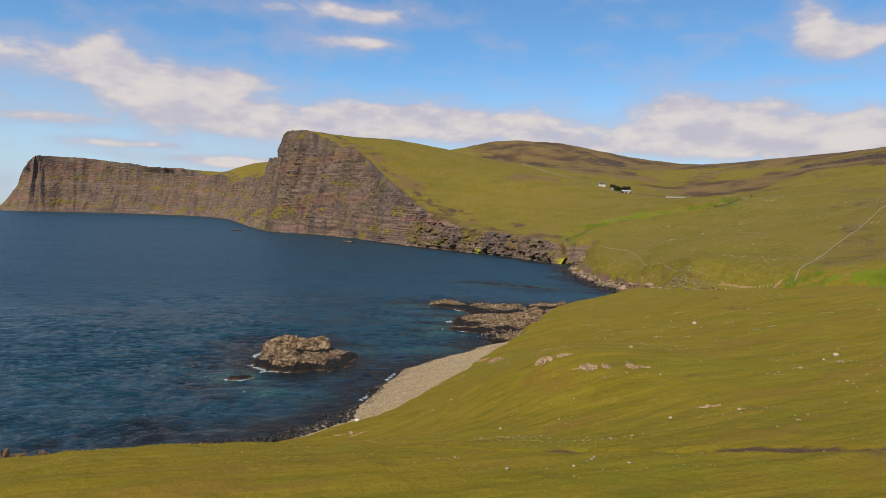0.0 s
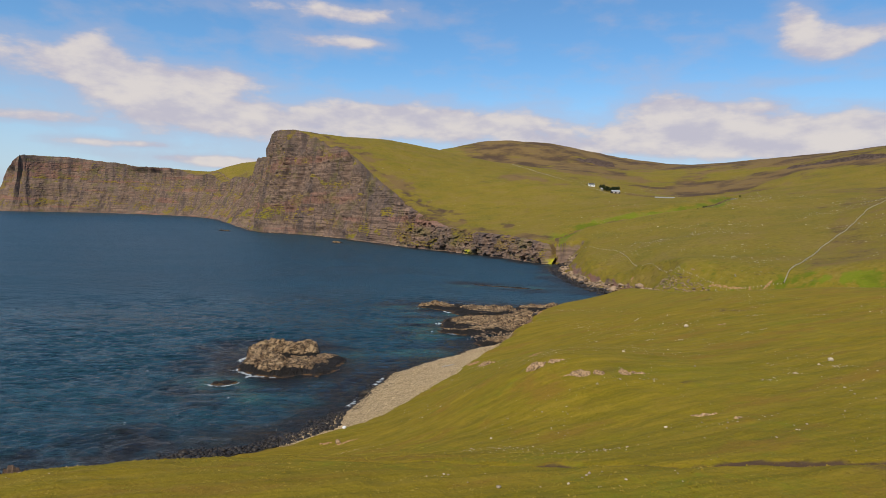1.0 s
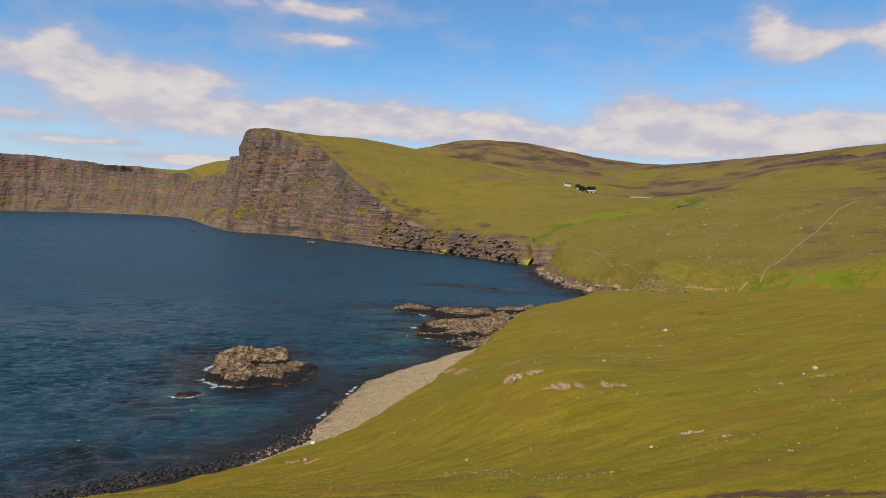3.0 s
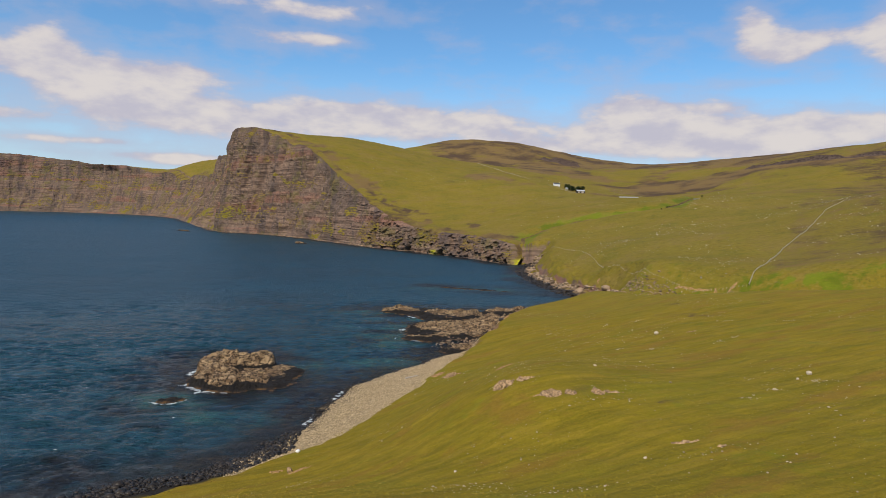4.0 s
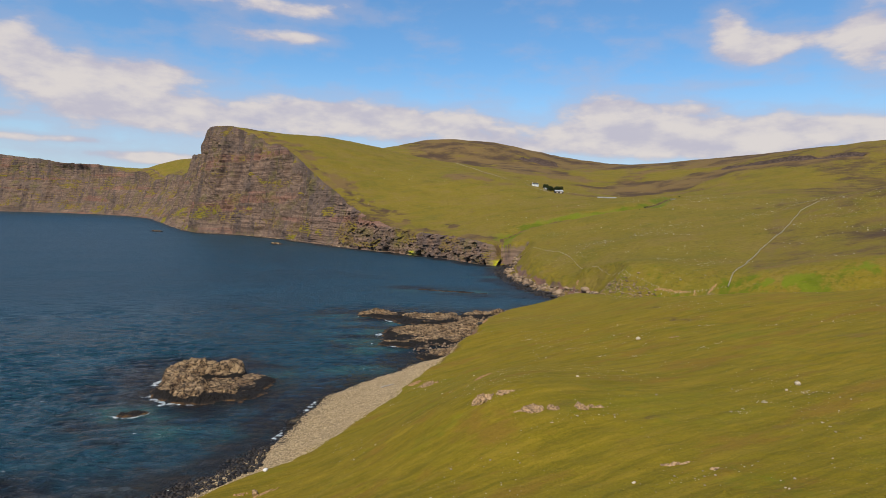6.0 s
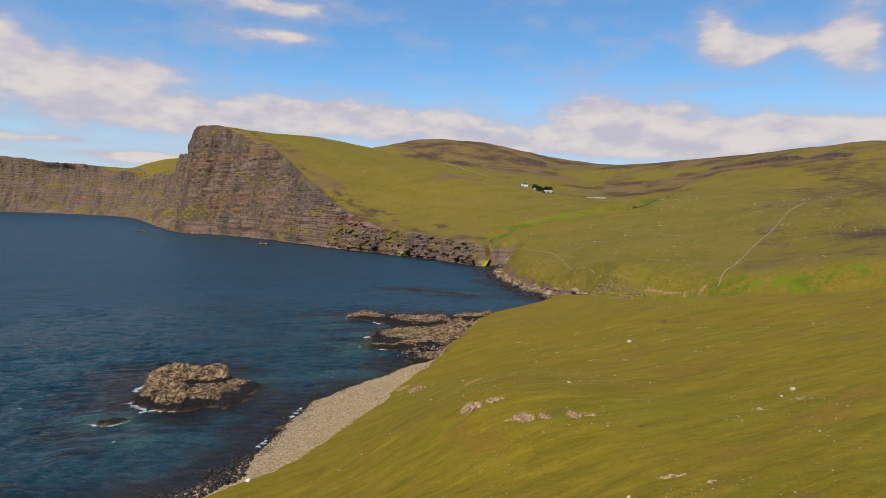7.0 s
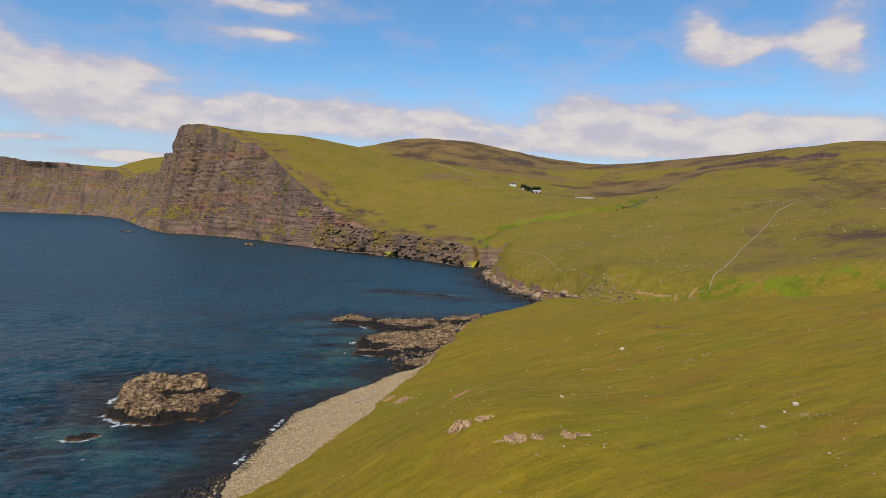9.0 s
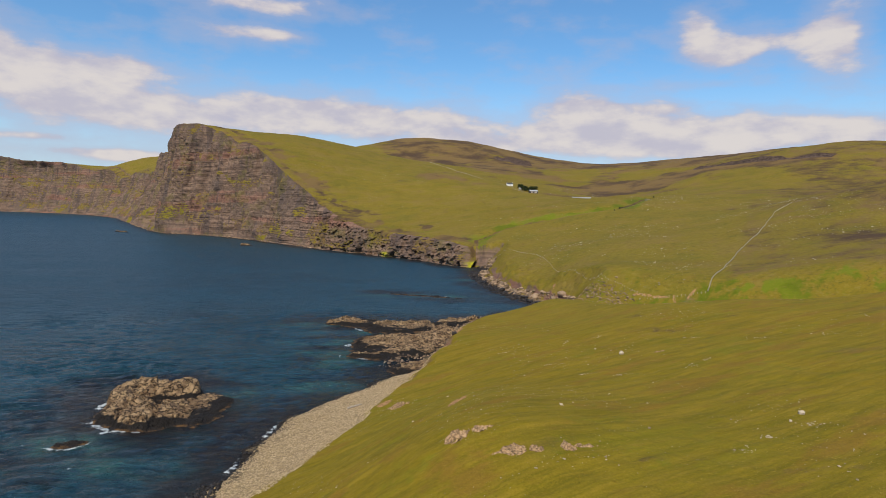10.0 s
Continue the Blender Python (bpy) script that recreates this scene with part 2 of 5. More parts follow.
def shore_rock_material():
    """Pale weathered tops, black weed below the tide line."""
    m, k, b = material("shore_rock", 0.85, 0.3)
    p = k.add("ShaderNodeNewGeometry").outputs["Position"]
    n1, n2 = k.noise(p, 0.25, 6.0, 0.65), k.noise(p, 1.3, 6.0, 0.65)
    c = k.mix(k.ramp(n1, 0.40, 0.66), (0.215, 0.133, 0.068), (0.520, 0.355, 0.190))
    c = k.mix(k.ramp(n2, 0.55, 0.75, 0.0, 0.4), c, (0.105, 0.080, 0.060))
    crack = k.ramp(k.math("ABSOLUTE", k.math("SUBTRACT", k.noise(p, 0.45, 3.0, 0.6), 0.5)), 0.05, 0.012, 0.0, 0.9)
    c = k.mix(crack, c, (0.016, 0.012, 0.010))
    lichen = k.ramp(k.noise(p, 0.6, 5.0, 0.7), 0.58, 0.72, 0.0, 0.6)
    c = k.mix(lichen, c, (0.42, 0.27, 0.10))
    z = k.split(p)[2]
    zz = k.math("ADD", z, k.math("MULTIPLY", k.math("SUBTRACT", k.noise(p, 0.07, 6.0, 0.62), 0.5), 7.0))
    black = k.ramp(zz, 2.15, 1.75)
    c = k.mix(black, c, (0.020, 0.016, 0.013))
    rust = k.math("MULTIPLY", k.ramp(z, 0.55, 0.15), k.ramp(n1, 0.45, 0.6))
    c = k.mix(rust, c, (0.16, 0.085, 0.03))
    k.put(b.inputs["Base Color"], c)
    bumped(k, b, k.math("SUBTRACT", k.math("ADD", n1, k.math("MULTIPLY", n2, 0.6)), k.math("MULTIPLY", crack, 0.5)), 1.0, 1.6)
    return m


def sea_material():
    m, k, b = material("sea_water", 0.10, 0.40)
    b.inputs["IOR"].default_value = 1.333
    p = k.add("ShaderNodeNewGeometry").outputs["Position"]
    shoal, foam, kelp, open_sea = (attribute(k, q) for q in ("shoal", "foam", "kelp", "open_sea"))
    gust = k.noise(p, 1.0, 6.0, 0.62, (0.005, 0.012, 1.0))
    deep = k.mix(k.ramp(gust, 0.36, 0.64), (0.009, 0.034, 0.046), (0.012, 0.046, 0.064))
    # far out the missing reflection of blue sky is put into the colour
    deep = k.mix(open_sea, deep, k.mix(k.ramp(gust, 0.36, 0.64), (0.011, 0.040, 0.060), (0.015, 0.052, 0.078)))
    # bright and dark sides of the waves, painted into the water colour
    ripple_tone = k.noise(p, 1.0, 6.0, 0.72, (0.035, 0.075, 1.0))
    deep = k.mix(k.ramp(ripple_tone, 0.48, 0.62, 0.0, 0.55), deep, (0.022, 0.068, 0.096))
    deep = k.mix(k.ramp(ripple_tone, 0.47, 0.36, 0.0, 0.6), deep, (0.006, 0.024, 0.036))
    mott = k.noise(p, 0.12, 6.0, 0.68)
    c = k.mix(k.math("MULTIPLY", kelp, k.ramp(mott, 0.22, 0.52)), deep, (0.015, 0.014, 0.013))
    c = k.mix(k.math("MULTIPLY", shoal, k.ramp(mott, 0.30, 0.60)), c, (0.034, 0.098, 0.082))
    fn = k.noise(p, 0.55, 6.0, 0.7)
    caps = k.math("MULTIPLY", k.ramp(k.noise(p, 0.16, 3.0, 0.6, (0.6, 1.6, 1.0)), 0.735, 0.77), k.ramp(k.noise(p, 0.012, 3.0, 0.5), 0.48, 0.6))
    white = k.ramp(k.math("ADD", k.math("MULTIPLY", foam, 0.55), fn), 0.84, 0.96)
    white = k.math("MAXIMUM", white, caps)
    c = k.mix(white, c, (0.62, 0.66, 0.66))
    k.put(b.inputs["Base Color"], c)
    k.put(b.inputs["Roughness"], k.math("ADD", k.math("ADD", k.ramp(gust, 0.35, 0.65, 0.09, 0.14), k.math("MULTIPLY", open_sea, 0.30)), k.math("MULTIPLY", white, 0.4)))
    w0 = k.noise(p, 1.0, 3.0, 0.6, (0.045, 0.060, 1.0))
    w1 = k.noise(p, 1.0, 4.0, 0.6, (0.20, 0.27, 1.0))
    w2 = k.noise(p, 0.70, 5.0, 0.7, (0.9, 1.1, 1.0))
    chop = k.math("ADD", k.math("MULTIPLY", w1, 1.25), k.math("ADD", k.math("MULTIPLY", w2, 0.45), k.math("MULTIPLY", w0, 1.3)))
    bumped(k, b, chop, 1.0, 2.0)
    return m


HILLSIDE = land_material()
SHORE_ROCK = shore_rock_material()
SEA = sea_material()

# ---------------------------------------------------------------- lie of the land


def lattice(i, j, seed):
    n = np.sin(i * 127.1 + j * 311.7 + seed * 74.7) * 43758.5453
    return n - np.floor(n)


def value_noise(x, y, seed=0):
    i, j = np.floor(x), np.floor(y)
    u, v = x - i, y - j
    u, v = u * u * (3 - 2 * u), v * v * (3 - 2 * v)
    a, b = lattice(i, j, seed), lattice(i + 1, j, seed)
    c, d = lattice(i, j + 1, seed), lattice(i + 1, j + 1, seed)
    return (a + (b - a) * u) * (1 - v) + (c + (d - c) * u) * v - 0.5


def fbm(x, y, size, octaves=4, seed=0, gain=0.5):
    """Fractal noise, about -0.5 to 0.5, with bumps of the given size in metres."""
    total, amp = 0.0, 1.0
    x, y = np.asarray(x, float) / size, np.asarray(y, float) / size
    for o in range(octaves):
        total = total + amp * value_noise(x, y, seed + 17 * o)
        x, y, amp = 1.97 * x + 0.42 * y + 5.3, 1.97 * y - 0.42 * x + 1.7, amp * gain
    return total


def smooth(x, lo, hi):
    t = np.clip((np.asarray(x, float) - lo) / (hi - lo), 0, 1)
    return t * t * (3 - 2 * t)


# Rounded swells and hollows: centre x, centre y, radius, height.
NEAR_SWELLS = [
    (0, -54, 48, -8.6), (-75, 105, 49, 14.1), (-13, 138, 28, -4.7), (64, 144, 31, -3.5),
    (153, -42, 86, -41.0), (-83, 137, 28, -19.1), (-154, 60, 29, 4.0), (35, 171, 28, 11.3),
    (135, -129, 210, 82.7), (-22, 187, 48, -13.6), (3, 284, 36, -6.0), (-247, -242, 961, -164.7),
    (183, 499, 59, 45.0), (349, 402, 200, 26.6), (190, 550, 95, -68.2), (282, 556, 161, 29.1),
    (226, 605, 71, 41.5), (29, 171, 15, 2.3), (40, 215, 20, 4.4), (28, 122, 17, -2.4),
    (152, 388, 17, 2.5), (161, 376, 17, 2.0), (172, 363, 17, 1.7), (186, 356, 17, 1.9), (200, 352, 17, 0.9), (213, 346, 17, 0.8), (228, 339, 17, 0.3), (245, 332, 17, -0.8), (252, 318, 36, -4.0), (150, 330, 26, 2.0),
]
VALLEY_SWELLS = [
    (150, 2090, 160, -22.0), (190, 385, 28, -6.0),
    (597, 639, 96, 45.6), (981, 74, 509, 56.6), (356, 973, 188, 65.6), (410, 1049, 570, -80.5),
    (410, 1049, 570, -80.5), (-375, 1160, 3294, 24.9), (1139, 518, 279, -37.8), (855, 992, 340, 93.0),
    (966, 915, 146, -45.7), (243, 1354, 165, 62.5),
]
FAR_SWELLS = [
    (-352, 1615, 60, 9.0), (-1075, 3130, 130, -62.0),
    (760, 2230, 150, -20.0), (1060, 1350, 150, -7.0), (-860, 3350, 230, 54.0), (-640, 2270, 60, 22.0), (-268, 1522, 34, -17.0), (-330, 1575, 26, -9.0), (-1000, 3420, 260, 16.0),
    (353, 1719, 193, 38.6), (1155, 1325, 193, 37.3), (-374, 1745, 346, 106.5), (-296, 1812, 327, 114.9),
    (-408, 1876, 211, -126.6), (1127, 1662, 369, 56.5), (-99, 2215, 615, -77.1), (274, 2579, 361, 153.5),
    (-422, 2649, 2571, 66.4), (1931, 2615, 358, -25.9), (2540, 2756, 1713, 119.6), (-1989, 3736, 2319, 93.3),
    (-2403, 3516, 468, 157.8), (-2330, 3650, 240, 26.0), (650, 4284, 708, -3.6), (-3190, 3918, 556, -220.9),
]
BASE_LEVEL = 71.5

# The water's edge, and how far back from it the full height of the land is reached.
NEAR_SHORE = [(-160, 118, 10), (-110, 150, 12), (-76, 172, 14), (-63, 180, 16), (-48, 188, 15), (-40, 198, 14), (-32, 210, 19), (-25, 235, 26), (-18, 262, 32), (-7, 280, 26),
              (7, 297, 22), (21, 316, 15), (31, 333, 12), (42, 352, 10), (50, 378, 8), (60, 405, 9), (72, 432, 10), (88, 455, 11), (114, 469, 18), (148, 488, 16)]
INNER_BAY = [(161, 506, 12), (153, 543, 13), (143, 590, 16), (139, 665, 18), (147, 745, 16), (170, 806, 8)]
LOW_CLIFF = [(160, 838, 12), (142, 858, 14), (100, 945, 16), (34, 1032, 18), (-46, 1143, 26)]
HIGH_CLIFF = [(-120, 1266, 30), (-245, 1460, 30), (-348, 1565, 34), (-414, 1600, 22), (-482, 1690, 40), (-590, 1930, 80), (-712, 2208, 90)]
FAR_CLIFF = [(-880, 2600, 90), (-1005, 2890, 90), (-1330, 3370, 80), (-1790, 3690, 80), (-2190, 3700, 90), (-2400, 3570, 110), (-2640, 3700, 120), (-2900, 4000, 120)]


def rounded(points, steps):
    """A smooth line through points (Catmull-Rom), each row a place and a width."""
    q = np.array([2 * np.array(points[0]) - points[1], *points, 2 * np.array(points[-1]) - points[-2]], float)
    rows = []
    for a, b, c, d in zip(q, q[1:], q[2:], q[3:]):
        for t in np.arange(steps) / steps:
            rows.append(0.5 * (2 * b + (c - a) * t + (2 * a - 5 * b + 4 * c - d) * t * t + (3 * b - a - 3 * c + d) * t ** 3))
    return np.array(rows + [q[-2]])


COAST = rounded(NEAR_SHORE + INNER_BAY + LOW_CLIFF + HIGH_CLIFF + FAR_CLIFF, 3)
LAND_RING = np.array([*COAST[:, :2], (-2900, 6000), (9000, 6000), (9000, -900), (-900, -900), (-600, 60)])


def coast_distance(x, y):
    """Metres inland of the water's edge (negative at sea), and the setback there."""
    x, y = np.asarray(x, np.float32).ravel(), np.asarray(y, np.float32).ravel()
    best, back = np.full(x.shape, 1e18, np.float32), np.zeros(x.shape, np.float32)
    for (ax, ay, aw), (bx, by, bw) in zip(COAST.tolist(), COAST[1:].tolist()):
        ex, ey = bx - ax, by - ay
        t = np.clip(((x - ax) * ex + (y - ay) * ey) / (ex * ex + ey * ey), 0, 1)
        d = (x - ax - t * ex) ** 2 + (y - ay - t * ey) ** 2
        closer = d < best
        best = np.where(closer, d, best)
        back = np.where(closer, aw + t * (bw - aw), back)
    inside = np.zeros(x.shape, bool)
    for (ax, ay), (bx, by) in zip(LAND_RING.tolist(), np.roll(LAND_RING, -1, 0).tolist()):
        if ay != by:
            inside ^= ((ay > y) != (by > y)) & (x < (bx - ax) * (y - ay) / (by - ay) + ax)
    return np.where(inside, 1, -1) * np.sqrt(best), back


def line_distance(x, y, points):
    x, y = np.asarray(x, float), np.asarray(y, float)
    best = np.full(x.shape, 1e18)
    for (ax, ay), (bx, by) in zip(points, points[1:]):
        ex, ey = bx - ax, by - ay
        t = np.clip(((x - ax) * ex + (y - ay) * ey) / (ex * ex + ey * ey), 0, 1)
        best = np.minimum(best, (x - ax - t * ex) ** 2 + (y - ay - t * ey) ** 2)
    return np.sqrt(best)


GLEN = [(158, 500), (172, 462), (190, 428), (215, 400), (250, 374), (300, 347), (370, 322)]
WET_STRIP = [(200, 432), (222, 414), (246, 402), (272, 388), (304, 373), (345, 354), (400, 332), (470, 310)]
DITCH = [(-20, 101), (5, 97), (19, 94), (35, 91), (51, 89), (70, 86), (120, 82)]
LOW_RIM = [(-790, 2380), (-930, 2720), (-1060, 2960), (-1330, 3370)]
BURN = [(168, 845), (178, 892), (212, 914), (250, 921), (292, 909), (342, 908), (392, 910), (430, 945), (480, 1010), (540, 1100)]
# Brown moor: centre x, centre y, half length, half width, turn, strength.
MOOR = [(62, 111, 16, 5, -15, 0.42), (89, 135, 13, 1.6, -20, 0.36), (65, 149, 7, 1.6, 15, 0.5), (42, 155, 13, 4.5, -5, 0.42), (160, 215, 14, 5, -30, 0.4), (494, 632, 62, 14, 98, 0.55), (458, 598, 60, 9, 100, 0.4), (905, 1300, 230, 48, -63, 1.0), (320, 2300, 160, 40, 0, 0.9), (318, 2031, 70, 24, 8, 0.7), (388, 1651, 90, 22, 0, 0.8),
        (600, 1500, 150, 30, -12, 0.7), (720, 1880, 110, 50, 0, 0.9), (550, 2160, 130, 60, -30, 0.85), (760, 1490, 90, 35, -20, 0.7), (330, 1500, 60, 16, 60, 0.5), (640, 1250, 120, 22, -10, 0.6)]


def swell(x, y):
    """The open lie of the land, without its shores."""
    x, y = np.asarray(x, float), np.asarray(y, float)
    g = np.full(x.shape, BASE_LEVEL)
    for cx, cy, r, h in NEAR_SWELLS + VALLEY_SWELLS + FAR_SWELLS:
        g = g + h * np.exp(-((x - cx) ** 2 + (y - cy) ** 2) / (2 * r * r))
    g = g - 17.0 * np.exp(-(line_distance(x, y, GLEN) / 24) ** 2)
    g = g - 6.0 * np.exp(-(line_distance(x, y, BURN) / 14) ** 2)
    # the head breaks off in a sheer west face, with a lower shoulder beyond
    step = smooth(-(x + 0.25 * y + 52), 0, 12) * smooth(y, 1540, 1570) * smooth(y, 2150, 1850) * smooth(x, -900, -650)
    g = g - 62.0 * step
    # beyond it the cliff edge lies lower than the moor behind
    g = g - 58.0 * np.exp(-(line_distance(x, y, LOW_RIM) / 170) ** 2)
    far = np.hypot(x, y)
    g = g + fbm(x, y, 260, 4, 3) * 9 * smooth(far, 900, 2200) + fbm(x, y, 60, 4, 9) * (0.8 + 3 * smooth(far, 400, 1500))
    return np.maximum(g, 3.0)


def land(x, y, edge=None):
    """Height of the ground sheet."""
    shape = np.shape(x)
    x, y = np.asarray(x, float).ravel(), np.asarray(y, float).ravel()
    d, back = coast_distance(x, y) if edge is None else edge
    near = np.hypot(x, y)
    d = d + fbm(x, y, 14, 3, 5) * 5 * smooth(near, 700, 300)
    g = swell(x, y)
    # storm beach: a ramp of cobbles up to the foot of the grass
    ramp = np.maximum(0.02, 0.17 * d + 0.25 * smooth(d, 0, 4))
    bank = np.maximum(ramp, 0.17 * back + 1.3 * (d - back))
    k = 0.8
    soft = g - k * np.log(1 + np.exp(np.clip(g - bank, -40, 400) / k))
    bay = smooth(d, 2, 9) * smooth(d - back, 30, 12) * smooth(y, 495, 520) * smooth(y, 850, 820)
    soft = soft + bay * (fbm(x, y, 11, 4, 33, 0.6) * 6.0 + (lattice(np.floor(x / 3.1), np.floor(y / 2.7), 9) - 0.5) * 0.9)
    # behind the cliff faces the sheet falls away under the rock
    hard = np.where(d > back + 0.006 * near, g, -9.0)
    cliff = smooth(y, 833, 836)
    low = np.where(d > back + 0.006 * near, g, np.minimum(soft, g) - 3.0 * smooth(d, 0, 4))
    z = np.where(cliff > 0.5, np.where(y > 1190, hard, low), soft)
    out = np.where(d < 0, np.maximum(-9.0, 0.16 * d - 0.3), z)
    out = out - 0.9 * np.exp(-(line_distance(x, y, DITCH) / 1.1) ** 2) * smooth(near, 300, 200)
    # sheep tracks follow the contours of the near slopes
    tread = np.sin((y - 0.3 * x) * 0.95 + 8 * fbm(x, y, 38, 3, 21)) * 0.08 * smooth(near, 460, 180) * smooth(d, 12, 30)
    return (out + tread + fbm(x, y, 5, 3, 31) * 0.5 * smooth(near, 600, 150) * smooth(d, -5, 10)).reshape(shape)


def mesh_grid(name, v, keep=None, mat=None, values=None, shade=True):
    """A mesh from an array of places, n by m by 3; keep: which of its cells stay."""
    n, m = v.shape[:2]
    idx = np.arange(n * m).reshape(n, m)
    quads = np.stack([idx[:-1, :-1], idx[:-1, 1:], idx[1:, 1:], idx[1:, :-1]], -1).reshape(-1, 4)
    if keep is not None:
        quads = quads[keep.ravel()]
        used = np.zeros(n * m, bool)
        used[quads.ravel()] = True
        new_id = np.cumsum(used) - 1
        quads = new_id[quads]
    else:
        used = np.ones(n * m, bool)
    me = bpy.data.meshes.new(name)
    places = v.reshape(-1, 3)[used]
    me.vertices.add(len(places))
    me.vertices.foreach_set("co", places.astype(np.float32).ravel())
    me.loops.add(quads.size)
    me.loops.foreach_set("vertex_index", quads.astype(np.int32).ravel())
    me.polygons.add(len(quads))
    me.polygons.foreach_set("loop_start", np.arange(0, quads.size, 4, dtype=np.int32))
    me.polygons.foreach_set("loop_total", np.full(len(quads), 4, np.int32))
    me.polygons.foreach_set("use_smooth", np.full(len(quads), shade))
    for key, value in (values or {}).items():
        a = me.attributes.new(key, "FLOAT", "POINT")
        a.data.foreach_set("value", np.asarray(value, np.float32).ravel()[used])
    me.update()
    me.validate()
    if mat:
        me.materials.append(mat)
    return new(name, me)


def spread(lo, hi, centre, least, growth):
    """Grid lines, close together near the centre and wider apart far from it."""
    up, down = [centre], [centre]
    while up[-1] < hi:
        up.append(up[-1] + max(least, growth * (up[-1] - centre)))
    while down[-1] > lo:
        down.append(down[-1] - max(least, growth * (centre - down[-1])))
    return np.array(down[:0:-1] + up)


def ellipse(x, y, place):
    cx, cy, rx, ry, turn = place[:5]
    c, s = math.cos(radians(turn)), math.sin(radians(turn))
    a, b = (x - cx) * c + (y - cy) * s, (y - cy) * c - (x - cx) * s
    return (np.hypot(a / rx, b / ry) - 1) * min(rx, ry)


TRACK = [(281, 2095), (262, 1900), (215, 1740), (245, 1650), (262, 1560), (300, 1400), (322, 1300), (352, 1262), (385, 1235)]


def ground():
    xs = spread(-3050, 1950, 20, 1.0, 0.009)
    ys = spread(-90, 4750, 60, 0.9, 0.0062)
    x, y = np.meshgrid(xs, ys)
    edge = coast_distance(x, y)
    d, back = (e.reshape(x.shape) for e in edge)
    z = land(x, y, edge)
    keep = (np.maximum.reduce([z[:-1, :-1], z[1:, :-1], z[:-1, 1:], z[1:, 1:]]) > -8.5)
    beach = smooth(d - back + fbm(x, y, 9, 3, 41) * 4, 1.5, -1.5) * (y < 352) * smooth(z, 8.0, 6.0)
    beach = np.maximum(beach, smooth(d, 11, 8) * (y >= 352) * (y < 800) * smooth(z, 4, 2))
    glen, burn = line_distance(x, y, GLEN), line_distance(x, y, BURN)
    strip = line_distance(x, y, WET_STRIP) + fbm(x, y, 16, 5, 58, 0.65) * 11
    far_bank = smooth(((x - 172) * 115 + (y - 462) * 128) / 172, -14, -5)
    lush = (np.exp(-((glen + 4) / 20) ** 2) * 1.0 + np.exp(-(np.maximum(strip, 0) / 9) ** 2) * 1.5) * far_bank
    beside = burn + fbm(x, y, 40, 4, 59, 0.6) * 26
    lush = lush * (0.15 + 0.75 * smooth(fbm(x, y, 15, 5, 51, 0.68), -0.12, 0.24)) + smooth(beside, 26, 8) * smooth(burn, 1.5, 5) * 1.5 * (0.5 + 0.5 * smooth(fbm(x, y, 18, 4, 53, 0.65), -0.25, 0.1)) + smooth(fbm(x, y, 16, 5, 55, 0.6), 0.18, 0.42) * 0.4 * smooth(np.hypot(x, y), 900, 500)
    blotch = fbm(x, y, 200, 5, 61, 0.6)
    heath_and_shade = smooth(y + 0.35 * x + blotch * 900, 1550, 2050) * smooth(x + blotch * 300, -150, 300) * 0.85
    heath_and_shade = np.maximum(heath_and_shade, smooth(x - 0.45 * y + blotch * 260, 110, 260) * smooth(y, 330, 430) * 0.55)
    heath_and_shade = np.maximum(heath_and_shade, smooth(d - back + blotch * 60 + fbm(x, y, 25, 4, 65) * 60, 42, 8) * (y > 800) * 0.75)
    heath_and_shade = np.maximum(heath_and_shade, smooth(fbm(x, y, 45, 5, 67, 0.65), 0.25, 0.5) * 0.35)
    # the bottom of the ditch is coloured dark brown
    heath_and_shade = np.maximum(heath_and_shade, smooth(line_distance(x, y, DITCH) + fbm(x, y, 6, 3, 68), 1.6, 0.4) * 0.9)
    # the burn's shadow line, put into the colour as a dark strip
    heath_and_shade = np.maximum(heath_and_shade, smooth(burn, 4, 1.5) * 1.0 * (x > 172))
    right_of_wall = smooth(x - y * 0.72 + 58 + fbm(x, y, 60, 3, 63) * 20, 0, 14) * smooth(y, 400, 430) * smooth(y, 1100, 800)
    heath_and_shade = np.maximum(heath_and_shade, right_of_wall * 0.46)
    for mx, my, mr, mw, turn, strength in MOOR:
        heath_and_shade = np.maximum(heath_and_shade, smooth(ellipse(x, y, (mx, my, mr, mw, turn)) / mw + fbm(x, y, mw * 1.5, 4, 64) * 0.9, 0.35, -0.35) * strength)
    turf = smooth(z + fbm(x, y, 14, 3, 66) * 9, 7, 13) * smooth(y, 430, 450) * smooth(y, 835, 815) * 0.5
    worn = smooth(line_distance(x, y, TRACK), 3.4, 1.8) * 0.85 * smooth(fbm(x, y, 120, 2, 69), -0.15, 0.05)
    ob = mesh_grid("ground", np.stack([x, y, z], -1), keep, HILLSIDE,
                   {"beach": beach, "lush": np.clip(lush, 0, 1), "heath_and_shade": heath_and_shade, "worn": worn, "weedy": smooth(x + fbm(x, y, 12, 3, 43) * 12, -36, -46) * (y < 230), "turf": turf, "sward": smooth(np.hypot(x, y) + fbm(x, y, 90, 3, 57) * 120, 330, 620)})
    return tagged(ob, "olive green grazed sheep pasture rolling down to the sea", "ground", kind="structure")


# Rocks in the water: their outlines at the waterline.
ISLET = [(-82, 268), (-77, 261), (-68, 257), (-57, 258), (-49, 259), (-44, 263), (-41, 271), (-40, 280), (-42, 290), (-47, 297), (-55, 303), (-63, 306), (-74, 305), (-84, 304), (-89, 299), (-85, 292), (-86, 284), (-84, 275)]
